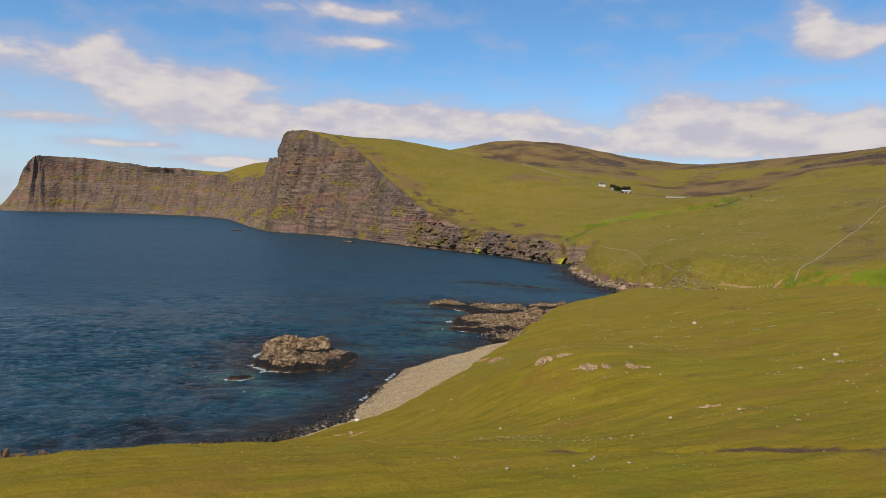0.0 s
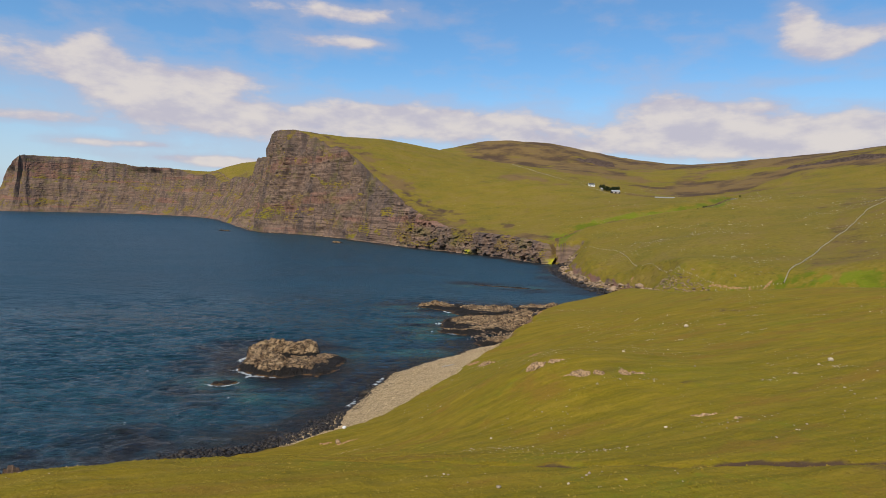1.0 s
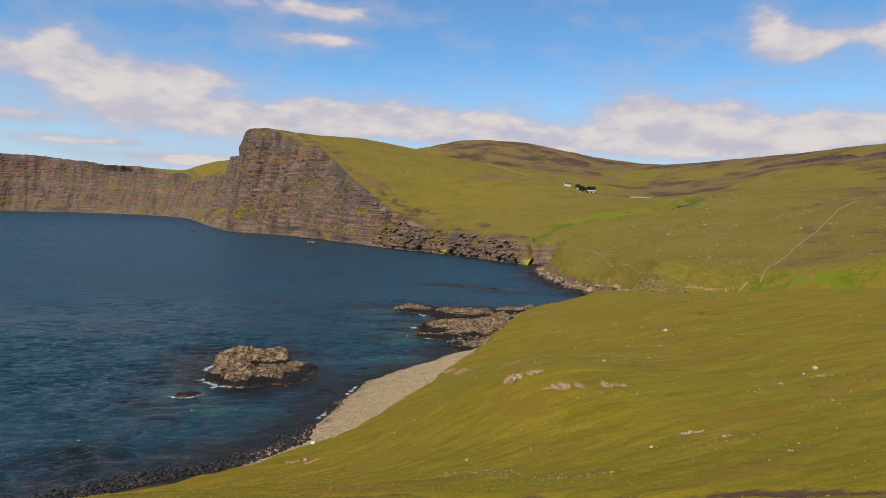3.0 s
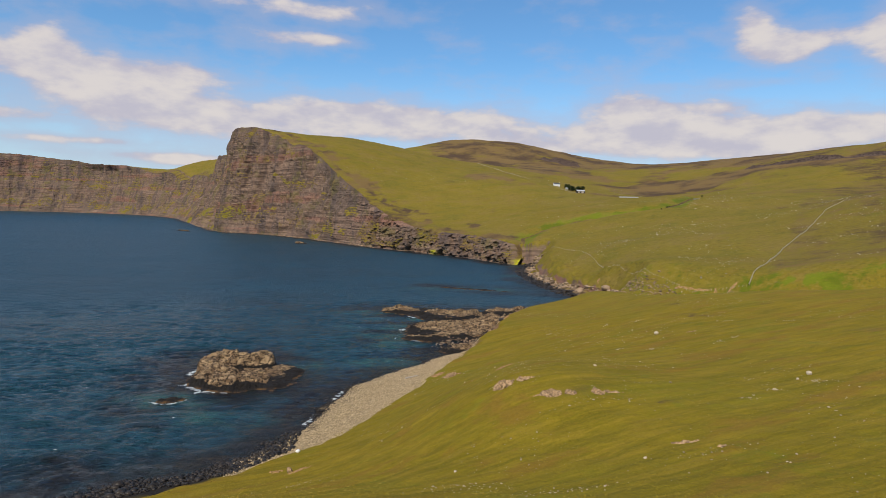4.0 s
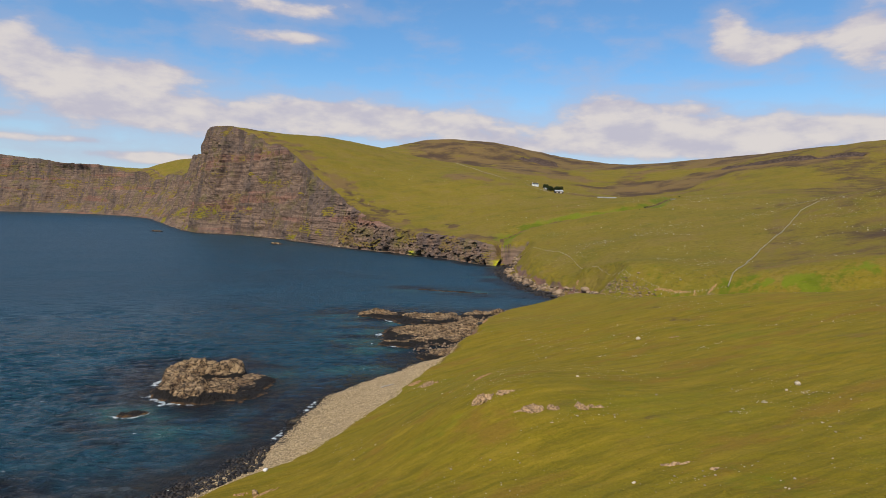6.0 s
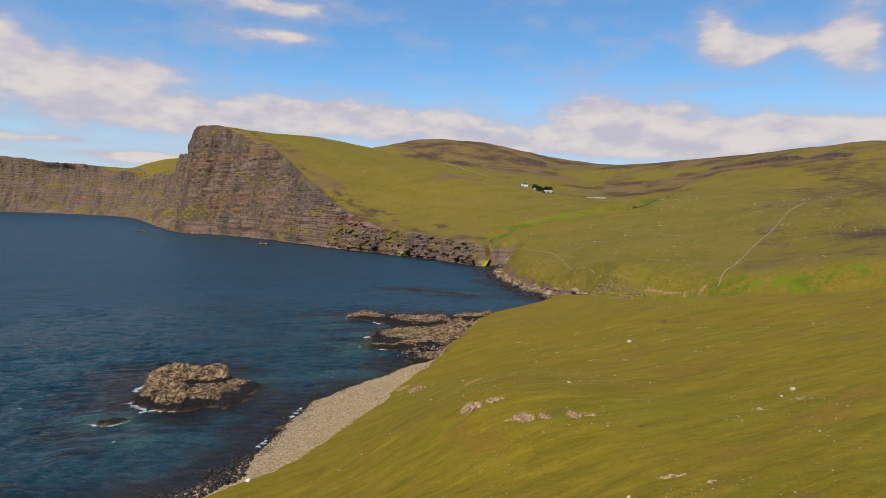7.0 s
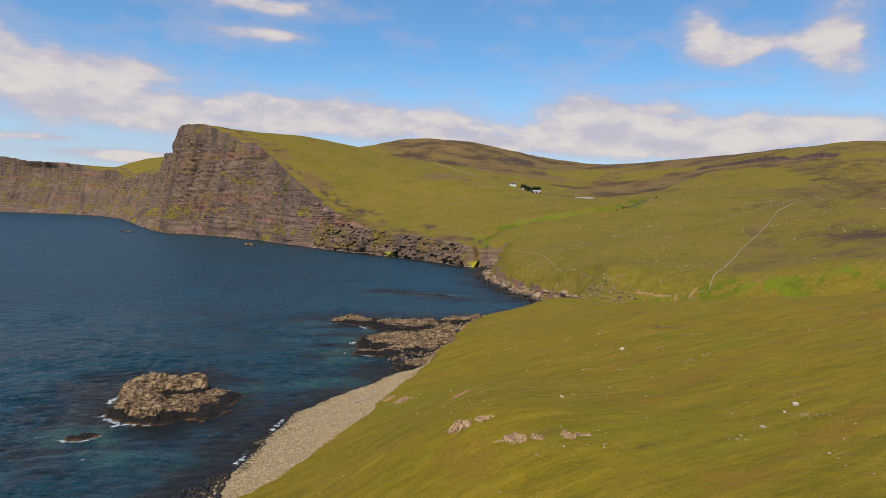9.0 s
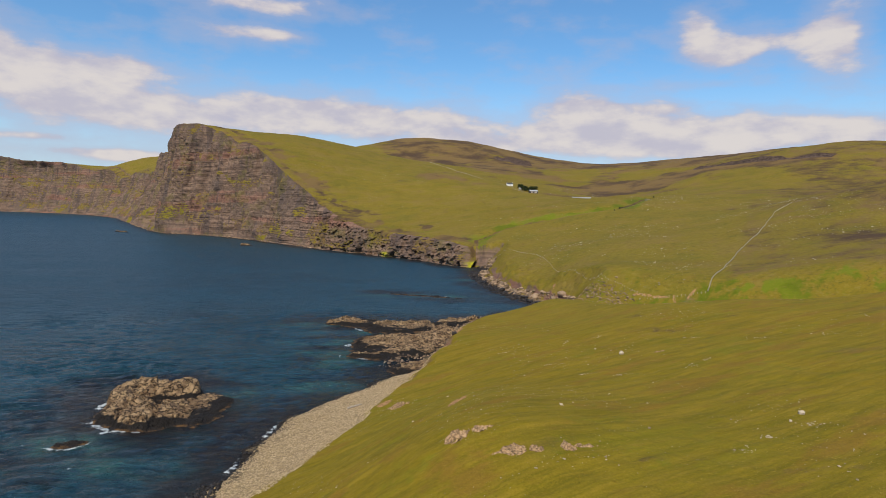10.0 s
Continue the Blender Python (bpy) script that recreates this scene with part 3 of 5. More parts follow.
ISLET_FRONT = [(-82, 268), (-77, 261), (-68, 257), (-57, 258), (-49, 259), (-46, 266), (-47, 278), (-52, 289), (-64, 291), (-78, 291), (-84, 285), (-84, 275)]
ISLET_BACK = [(-89, 299), (-86, 293), (-76, 290), (-62, 291), (-52, 291), (-51, 300), (-57, 304), (-64, 307), (-74, 306), (-84, 304)]
ISLET_SHELF = [(-54, 260), (-44, 263), (-40, 271), (-38, 282), (-40, 292), (-47, 299), (-54, 297), (-55, 284), (-56, 270)]
PLATFORM = [(7, 399), (5, 382), (7, 368), (5, 358), (17, 352), (25, 350), (33, 357), (42, 356), (60, 364), (72, 390), (76, 414), (58, 421), (42, 412), (28, 412), (19, 414)]
SPIT = [(-13, 449), (-5, 460), (8, 465), (25, 457), (45, 449), (66, 456), (92, 464), (100, 455), (84, 440), (68, 424), (57, 419), (45, 415), (29, 413), (21, 418), (15, 425), (8, 433), (-6, 443)]
SOUTH_ROCK = [(21, 333), (24, 322), (32, 318), (42, 322), (55, 340), (50, 350), (38, 347), (31, 341), (27, 340)]
# lone low rocks: centre x, centre y, half length, half width, turn
LOW_ROCK = (-81, 247, 5.5, 3.0, 20)
REEF = (70, 577, 36, 5, -25)
SKERRY = (-185, 1215, 12, 7, 10)
OUTER_SKERRY = (-545, 1640, 30, 10, -40)


def oval(place, n=14):
    cx, cy, rx, ry, turn = place
    c, q = math.cos(radians(turn)), math.sin(radians(turn))
    return [(cx + c * rx * math.cos(a) - q * ry * math.sin(a), cy + q * rx * math.cos(a) + c * ry * math.sin(a)) for a in np.arange(n) * 2 * math.pi / n]


def inside_by(x, y, outline):
    """Metres inside an outline, negative outside."""
    x, y = np.asarray(x, float), np.asarray(y, float)
    inside = np.zeros(x.shape, bool)
    for (ax, ay), (bx, by) in zip(outline, outline[1:] + outline[:1]):
        if ay != by:
            inside ^= ((ay > y) != (by > y)) & (x < (bx - ax) * (y - ay) / (by - ay) + ax)
    return np.where(inside, 1, -1) * line_distance(x, y, outline + outline[:1])


SUNK = [(-72, 229, 9, 4), (-83, 246, 11, 6), (-44, 300, 8, 5), (-50, 226, 5, 3), (-4, 306, 9, 5), (-12, 395, 14, 6), (0, 345, 14, 5), (-6, 365, 12, 6), (-20, 445, 12, 5), (5, 420, 14, 4), (70, 577, 46, 9), (120, 700, 16, 6)]


def rock_mass(name, outline, high, seed, label, cell=0.4, edge=4.0, block=2.4, ragged=4.0, gullies=(), tilt=(0.0, 0.0), flat=0.5, shelf=0.25, sink=-3.0, under=None):
    """A low mass of bedded rock, broken into tilted slabs, blocks and gullies."""
    lo, hi = np.min(outline, 0) - 6, np.max(outline, 0) + 6
    mid = (lo + hi) / 2
    x, y = np.meshgrid(np.arange(lo[0], hi[0], cell), np.arange(lo[1], hi[1], cell))
    d = inside_by(x, y, outline) + fbm(x, y, 9, 4, seed, 0.6) * ragged
    bulk = smooth(d, 0.0, edge)
    hump = fbm(x, y, 16, 3, seed + 2)
    slope = 1 + (x - mid[0]) * tilt[0] + (y - mid[1]) * tilt[1]
    h = high * bulk * np.clip((flat + (1 - flat) * smooth(d, 0, 3 * edge) + 0.9 * hump) * slope, 0.14, 1.25)
    for line, wide, deep in gullies:
        h = h - deep * high * np.exp(-((line_distance(x, y, line) + fbm(x, y, 5, 3, seed + 3) * 3) / wide) ** 2) * bulk
    # tilted beds break off in steps
    dip = 0.11 * (x - mid[0]) - 0.05 * (y - mid[1])
    step = max(0.5, high / 5)
    lay = (h + dip + fbm(x, y, 8, 3, seed + 4) * step) / step
    stair = (np.floor(lay) + smooth(lay - np.floor(lay), 0.55, 1.0)) * step - dip
    h = 0.35 * h + 0.65 * stair * bulk
    wx, wy = x + fbm(x, y, 4, 2, seed + 5) * 3.4, y + fbm(x, y, 4, 2, seed + 6) * 3.4
    small = lattice(np.floor(wx / block), np.floor(wy / (block * 0.6)), seed) - 0.5
    large = lattice(np.floor(wx / (block * 3)), np.floor(wy / (block * 1.9)), seed + 1) - 0.5
    h = h + (small * 0.09 + large * 0.22) * high * bulk + fbm(x, y, 1.6, 3, seed + 8) * 0.4 * bulk
    crack = smooth(np.abs(fbm(x, y, 6, 3, seed + 9)), 0.03, 0.0) + smooth(np.abs(fbm(x, y * 2.2, 9, 2, seed + 10)), 0.02, 0.0)
    h = h - np.minimum(crack, 1) * 0.22 * high * bulk
    z = np.where(d > 0, np.maximum(h, shelf * bulk), 0) + sink * smooth(d, 0.6, -2.5)
    keep = np.maximum(d[:-1, :-1], d[1:, 1:]) > -2.6
    ob = mesh_grid(name, np.stack([x, y, z], -1), keep, SHORE_ROCK, shade=False)
    if under:
        ob.parent = under
        return tagged(ob, label)
    return tagged(ob, label, "rock")


def waves(x, y):
    """Wind waves, as far out as the sheet is fine enough to carry them."""
    far = np.maximum(1.0, 0.009 * np.maximum(0.7 * np.abs(x + 60), np.abs(y - 230)))
    warp = fbm(x, y, 38, 3, 301) * 9
    lull = 1.25 + 1.4 * fbm(x, y, 55, 3, 303)
    z = 0.0
    for i, (length, turn, amp) in enumerate(((11.0, 14, 0.13), (8.3, -20, 0.12), (6.4, 38, 0.10), (5.2, -2, 0.11), (4.4, -36, 0.08), (3.7, 20, 0.07))):
        a = radians(turn)
        u = (x * math.sin(a) + y * math.cos(a) + warp * (0.7 + 0.3 * math.sin(i * 2.0))) * 2 * math.pi / length
        crest = fbm(x, y, 11 + 2 * i, 2, 305 + i) * 2.4 + 0.6
        z = z + amp * crest * (np.sin(u + i) + 0.25 * np.sin(2 * u + 2 * i)) * smooth(length / far, 2.4, 4.5)
    return z * lull


def sea():
    xs = spread(-3300, 400, -60, 1.0, 0.011)
    ys = spread(-50, 5200, 230, 1.0, 0.009)
    x, y = np.meshgrid(xs, ys)
    d, _ = coast_distance(x, y)
    d = d.reshape(x.shape)
    bay = np.ix_((ys > 190) & (ys < 720), (xs > -150) & (xs < 180))
    bx, by = x[bay], y[bay]
    near, patch = np.full(x.shape, 99.0), np.zeros(x.shape)
    near[bay] = -np.maximum.reduce([inside_by(bx, by, o) for o in (ISLET, PLATFORM, SPIT, SOUTH_ROCK, oval(LOW_ROCK), oval(REEF))])
    patch[bay] = np.max([np.exp(-np.maximum(0, ellipse(bx, by, (*p, 0)) / 4) ** 2) for p in SUNK], 0)
    off = np.minimum(-d, near)
    mott = fbm(x, y, 16, 4, 71, 0.6)
    shoal = smooth(off, 14, 2) * smooth(mott, -0.10, 0.35) * 0.12 + patch * smooth(mott, -0.35, 0.25) * 0.65
    kelp = smooth(off + mott * 22, 34, 8) * (1 - 0.8 * patch)
    foam = 0.85 * np.exp(-(near / 2.2) ** 2) * smooth(fbm(x, y, 11, 3, 73), 0.0, 0.35) + 0.75 * np.exp(-(np.abs(d) / 2.0) ** 2) * smooth(fbm(x, y, 9, 3, 75), 0.0, 0.35)
    # seas break on the west of the islet and over the sunken rocks
    for fx, fy, fr in ((-83, 267, 3.5), (-74, 257, 3.0), (-84, 246, 3.0), (-72, 228, 1.6), (-10, 445, 4.0), (5, 385, 4.0), (2, 362, 3.0), (100, 640, 5.0), (-95, 160, 3.0)):
        foam = np.maximum(foam, np.exp(-((x - fx) ** 2 + ((y - fy) * 1.8) ** 2) / fr ** 2) * smooth(fbm(x, y, 3, 3, 79), -0.3, 0.2))
    foam = np.maximum(foam, patch * 0.40)
    keep = (d[:-1, :-1] < 30)
    calm = 0.25 + 0.75 * smooth(off, 0, 25)
    ob = mesh_grid("sea", np.stack([x, y, waves(x, y) * calm], -1), keep, SEA, {"shoal": np.clip(shoal, 0, 1), "foam": np.clip(foam, 0, 1), "kelp": np.clip(kelp, 0, 1), "open_sea": smooth(np.hypot(x + 20, y), 300, 620)})
    return tagged(ob, "dark blue sea ruffled by wind, paler over shoals", "sea", kind="structure")


WEED = [(163, 838, 10), (56, 1000, 7), (20, 1052, 3)]


def cliff(name, start, end, spacing, rows, label, rough=1.0, caves=(), bedded=1.0, fluted=1.0, grain=1.0):
    """A face of bedded rock along the water's edge, from one place of the coast to another."""
    line = COAST[start:end + 1]
    seg = np.hypot(*np.diff(line[:, :2], axis=0).T)
    along = np.r_[0, np.cumsum(seg)]
    s = np.arange(0, along[-1], spacing)
    x, y, back = (np.interp(s, along, line[:, k]) for k in range(3))
    tx, ty = np.gradient(x), np.gradient(y)
    size = np.hypot(tx, ty)
    kern = np.ones(15) / 15
    nx, ny = (np.convolve(np.pad(q, 7, "edge"), kern, "valid") for q in (ty / size, -tx / size))   # inland, to the right of the way
    top = swell(x + nx * back, y + ny * back)
    top = np.convolve(np.pad(top, 2, "edge"), np.ones(5) / 5, "valid") + fbm(s, 0 * s, 18, 3, 87) * (0.010 * top + 2.0)
    top = top * (0.35 + 0.65 * smooth(s, 0, 14))
    v = np.linspace(-0.03, 1.0, rows)
    ss, vv = np.meshgrid(s, v)
    hh = np.broadcast_to(top, ss.shape)
    zz = vv * hh
    tall = smooth(hh, 45, 120)
    lean = np.interp(v, [-0.03, 0.0, 0.25, 0.5, 0.58, 0.75, 0.8, 1.0], [-0.05, 0, 0.42, 0.66, 0.80, 0.94, 0.96, 1.0])[:, None]
    steep = np.interp(v, [-0.03, 0, 0.06, 0.5, 1.0], [-0.06, 0, 0.15, 0.45, 0.95])[:, None]
    set_in = (lean * tall + steep * (1 - tall)) * back[None]
    # level beds stand out as steps
    thick = np.where(hh > 70, 12.0, 6.0)
    bed = zz / thick + fbm(ss, zz, 190, 3, 81) * 0.9 + ss * 0.0012
    part_of = bed - np.floor(bed)
    hard_bed = 0.45 + 1.1 * lattice(np.floor(bed), 0 * bed, 5)
    fine_bed = bed * 2.7 + fbm(ss, zz, 60, 3, 82) * 0.8
    fine_part = fine_bed - np.floor(fine_bed)
    present = smooth(fbm(ss, zz, 45, 3, 84), -0.15, 0.2)
    ledge = bedded * (smooth(part_of, 0.0, 0.7) - part_of) * (2.6 * tall + 1.6) * hard_bed * (0.35 + 0.65 * present) + (smooth(fine_part, 0, 0.6) - fine_part) * (1.5 * tall + 0.8) * bedded
    gully = (-np.abs(fbm(ss, zz * 0.16, 95 * grain, 4, 83)) * (22 * tall + 8) + 4) * fluted * grain
    rib = fbm(ss + zz * 0.15, zz * (0.3 - 0.1 * tall), 26 * grain, 4, 85) * (9 * tall + 4) * fluted + fbm(ss, zz * 1.2, 9, 4, 89) * (1.2 * tall + 2.2)
    foot = smooth(vv, 0.0, 0.12) * 0.75 + 0.25
    chunk = (lattice(np.floor(ss / 7 + fbm(ss, zz, 12, 2, 95) * 1.5), np.floor(zz / 6 + fbm(ss, zz, 12, 2, 96) * 1.2), 7) - 0.5) * 7 * (1 - tall) + (lattice(np.floor(ss / 3 + fbm(ss, zz, 9, 2, 97)), np.floor(zz / 3 + fbm(ss, zz, 9, 2, 98)), 8) - 0.5) * (2.2 - 1.9 * tall)
    rib = rib + chunk
    out = np.clip(((gully + rib) * foot + ledge) * rough, -0.45 * back[None], 0.5 * back[None])
    for mid, half, high, deep in caves:
        out = out - deep * smooth(np.abs(ss - mid) / half + (zz / high) ** 2, 1.0, 0.55)
    fade = smooth(s, 0, 25)[None]
    set_in = set_in - out * smooth(vv, 1.02, 0.86) * fade
    px, py = x[None] + nx[None] * set_in, y[None] + ny[None] * set_in
    rim = []
    for k, (inland, lift) in enumerate(((2.0, 0.7), (8.0, 0.6), (18.0, 0.5), (30.0, -2.0))):
        rx, ry = px[-1] + nx * inland, py[-1] + ny * inland
        rz = (swell(rx, ry) if k else 0.5 * (swell(rx, ry) + zz[-1])) - 12 * smooth(s, 12, 0)
        rim.append(np.stack([rx, ry, rz + lift], -1))
    face = np.concatenate([np.stack([px, py, zz], -1), np.array(rim)])
    zero = np.zeros(face.shape[:2])
    rim_rows = len(rim)
    fringe = zero + 0.38 + smooth(fbm(face[..., 0], face[..., 1] + face[..., 2], 25, 4, 65), -0.25, 0.2) * 0.30
    weed = sum(np.exp(-((face[..., 0] - wx) ** 2 + (face[..., 1] - wy) ** 2) / wr ** 2) for wx, wy, wr in WEED)
    weed = weed * smooth(face[..., 2], 9, 5) * smooth(fbm(face[..., 0] + face[..., 2], face[..., 1], 4, 3, 93), -0.3, 0.0)
    turf = np.concatenate([smooth(fbm(ss, zz * 1.8, 55, 5, 91, 0.6) + 0.16 * tall * smooth(np.abs(vv - 0.17), 0.16, 0.02) - 0.02, 0.10, 0.24) * smooth(vv, 0.05, 0.12), np.ones((rim_rows, len(s)))])
    lush = 0.0 * turf
    apron = smooth(np.abs(vv - 0.17 - fbm(ss, 0 * ss, 130, 3, 92) * 0.26), 0.12, 0.03) * smooth(fbm(ss, zz * 1.4, 75, 5, 94, 0.62), 0.0, 0.22) * tall
    ledge_grass = smooth(np.abs(vv - 0.62 - fbm(ss, 0 * ss, 180, 2, 99) * 0.08), 0.035, 0.008) * smooth(fbm(ss, zz, 50, 4, 88, 0.6), -0.02, 0.2) * tall
    apron = apron / grain
    green_on = np.maximum(apron, ledge_grass)
    turf = 1.45 * turf - 0.85
    turf[:-rim_rows] = np.maximum(turf[:-rim_rows], green_on * 2.0 - 0.85)
    lush[:-rim_rows] = apron * 0.45
    fringe[:-rim_rows] *= 1 - 0.45 * green_on
    turf[:-rim_rows] = np.maximum(turf[:-rim_rows], smooth(vv, 0.97, 0.985) * 1.6 - 0.85)
    turf[-rim_rows:] = 1.0
    lush[-rim_rows:] = 0.0
    ob = mesh_grid(name, face, None, HILLSIDE, {"beach": zero, "lush": lush, "heath_and_shade": fringe, "worn": zero, "turf": turf, "sward": zero + 1, "weed": weed}, shade=False)
    return tagged(ob, label, "cliff", kind="structure")


ground()
sea()
n_low, n_high = (len(NEAR_SHORE) + len(INNER_BAY)) * 3, (len(NEAR_SHORE) + len(INNER_BAY) + len(LOW_CLIFF)) * 3
n_far = n_high + len(HIGH_CLIFF) * 3
cliff("cliff_low", n_low, n_high + 2, 1.2, 70, "low dark sea cliff with caves at its foot", 1.0,
      [(20, 5, 8, 7), (60, 6, 8, 7), (118, 6, 7, 7), (150, 5, 6, 6), (178, 8, 10, 10), (232, 7, 9, 9), (262, 11, 13, 13), (300, 6, 8, 8), (340, 6, 7, 7)])
cliff("cliff_high", n_high, n_far, 2.4, 180, "tall brown basalt headland in level beds, patched with grass", bedded=0.32, fluted=1.4)
cliff("cliff_far", n_far - 1, len(COAST) - 1, 5.0, 110, "distant line of tall basalt sea cliffs", bedded=0.4, fluted=1.1, grain=2.0)
islet = tagged(new("rock_islet"), "pale rocky islet with black weed at the tide line", "rock")
rock_mass("front_slab", ISLET_FRONT, 4.4, 101, "tan slab sloping up from the water", 0.3, 4.0, 3.0, 4.0, [([(-60, 256), (-62, 272), (-66, 288)], 1.4, 0.45), ([(-74, 258), (-73, 290)], 0.8, 0.3)], (-0.008, 0.022), 0.5, under=islet)
rock_mass("back_ridge", ISLET_BACK, 5.6, 104, "tan upright ridge of broken rock", 0.3, 3.0, 2.6, 3.0, (), (0.008, 0.0), 0.6, under=islet)
rock_mass("weedy_shelf", ISLET_SHELF, 1.9, 107, "low black weedy shelf", 0.35, 4.0, 2.2, 4.0, (), (-0.02, 0.0), 0.6, under=islet)
rock_mass("low_rock", oval(LOW_ROCK), 1.7, 111, "small brown rock awash in the waves", 0.3, 2.0, 1.2, 1.5)
rock_mass("rock_platform", PLATFORM, 4.6, 121, "broken tan rock platform at the shore, black at the water", 0.35, 6.0, 1.7, 5.0, [([(4, 392), (22, 390), (40, 398)], 1.4, 0.3)], (0.012, 0.0), 0.55)
rock_mass("shore_rocks", SOUTH_ROCK, 3.6, 136, "broken rocks beside a tide pool at the end of the beach", 0.35, 4.0, 1.5, 4.0, (), (0.03, 0.0), 0.55)
rock_mass("rock_spit", SPIT, 4.4, 131, "long low spit of tan and black rock", 0.4, 6.0, 2.6, 5.0, [([(10, 436), (40, 430), (66, 436)], 7.0, 0.62), ([(55, 452), (62, 435)], 3.0, 0.5)], (0.006, 0.014), 0.45)
rock_mass("reef", oval(REEF), 0.8, 141, "thin brown reef just above the water", 0.8, 4.0, 2.4, 4.5)
rock_mass("skerry", oval(SKERRY), 4.0, 151, "small dark skerry off the headland", 0.7, 4.0)
rock_mass("skerry", oval(OUTER_SKERRY), 3.2, 161, "low dark skerry below the tall cliffs", 1.2, 6.0)

# ---------------------------------------------------------------- things


def part(name, bm, mat, parent, label=""):
    """Links a bmesh as one mesh object under a thing or a part."""
    me = bpy.data.meshes.new(name)
    bm.normal_update()
    bm.to_mesh(me)
    bm.free()
    me.materials.append(mat)
    ob = new(name, me)
    ob.parent = parent
    return tagged(ob, label)


def plain(name, colour, rough=0.85, scale=2.0, vary=0.25):
    """A plain surface with grain and stains."""
    m, k, b = material(name, rough, 0.25)
    p = k.add("ShaderNodeNewGeometry").outputs["Position"]
    n = k.noise(p, scale, 6.0, 0.65)
    dark = tuple(c * (1 - vary) for c in colour)
    light = tuple(min(1.0, c * (1 + vary)) for c in colour)
    k.put(b.inputs["Base Color"], k.mix(k.ramp(n, 0.3, 0.7), dark, light))
    bumped(k, b, n, 0.4, 0.1)
    return m


def speckled(name, dark, light, rough=0.9, size=0.7):
    """Many small pieces: each its own shade."""
    m, k, b = material(name, rough, 0.2)
    geo = k.add("ShaderNodeNewGeometry")
    one = geo.outputs["Random Per Island"]
    n = k.noise(geo.outputs["Position"], size, 5.0, 0.65)
    c = k.mix(one, dark, light)
    k.put(b.inputs["Base Color"], k.mix(k.ramp(n, 0.5, 0.75, 0.0, 0.6), c, tuple(v * 0.45 for v in dark)))
    return m


PALE_STONE = speckled("pale_stone", (0.27, 0.21, 0.14), (0.56, 0.46, 0.33))
HILL_STONE = speckled("hill_stone", (0.20, 0.165, 0.10), (0.50, 0.43, 0.30))
TAN_STONE = speckled("tan_stone", (0.11, 0.076, 0.052), (0.40, 0.28, 0.175))
COBBLE = speckled("cobble", (0.29, 0.215, 0.125), (0.56, 0.425, 0.255))
WET_STONE = speckled("wet_stone", (0.012, 0.010, 0.009), (0.050, 0.040, 0.032), 0.45)
TUFT = speckled("grass_tuft", (0.165, 0.112, 0.005), (0.270, 0.180, 0.010))
SEDGE = speckled("sedge", (0.155, 0.122, 0.010), (0.245, 0.185, 0.020))
STRAW = speckled("bleached_grass", (0.230, 0.165, 0.020), (0.330, 0.240, 0.050))
RUSH = speckled("rush", (0.125, 0.100, 0.008), (0.190, 0.145, 0.012))
OUTCROP = plain("outcrop_rock", (0.30, 0.195, 0.105), 0.9, 1.6, 0.75)
CRAG = plain("crag_rock", (0.085, 0.058, 0.046), 0.9, 0.25, 0.6)
EARTH = plain("bare_earth", (0.32, 0.185, 0.085), 0.95, 0.8, 0.4)
WHITEWASH = plain("whitewash", (0.80, 0.79, 0.76), 0.8, 1.5, 0.06)
SLATE = plain("slate", (0.075, 0.078, 0.085), 0.7, 2.0, 0.3)
TIN = plain("tin_sheet", (0.45, 0.46, 0.47), 0.45, 0.6, 0.2)
WOOD = plain("weathered_wood", (0.42, 0.36, 0.29), 0.85, 3.0, 0.25)
DRYSTONE = plain("drystone", (0.28, 0.245, 0.150), 0.9, 1.4, 0.5)
DARK_PANE = plain("dark_pane", (0.03, 0.035, 0.04), 0.2, 1.0, 0.2)
DARK_BOARD = plain("dark_boards", (0.06, 0.052, 0.045), 0.9, 3.0, 0.4)
BARK = plain("bark", (0.10, 0.075, 0.055), 0.95, 4.0, 0.4)
LEAF = speckled("leaf", (0.018, 0.028, 0.010), (0.050, 0.065, 0.020))
WIRE = plain("fence_wire", (0.30, 0.30, 0.30), 0.5, 1.0, 0.1)


def height(x, y):
    return float(land(np.array([x]), np.array([y]))[0])


def lump_template(detail):
    bm = bmesh.new()
    bmesh.ops.create_icosphere(bm, subdivisions=detail, radius=1.0)
    v = np.array([q.co[:] for q in bm.verts])
    f = np.array([[q.index for q in face.verts] for face in bm.faces])
    bm.free()
    return v, f


def triangle_mesh(name, v, f, mat):
    me = bpy.data.meshes.new(name)
    me.vertices.add(len(v))
    me.vertices.foreach_set("co", v.astype(np.float32).ravel())
    me.loops.add(f.size)
    me.loops.foreach_set("vertex_index", f.astype(np.int32).ravel())
    me.polygons.add(len(f))
    me.polygons.foreach_set("loop_start", np.arange(0, f.size, 3, dtype=np.int32))
    me.polygons.foreach_set("loop_total", np.full(len(f), 3, np.int32))
    me.update()
    me.validate()
    me.materials.append(mat)
    return me


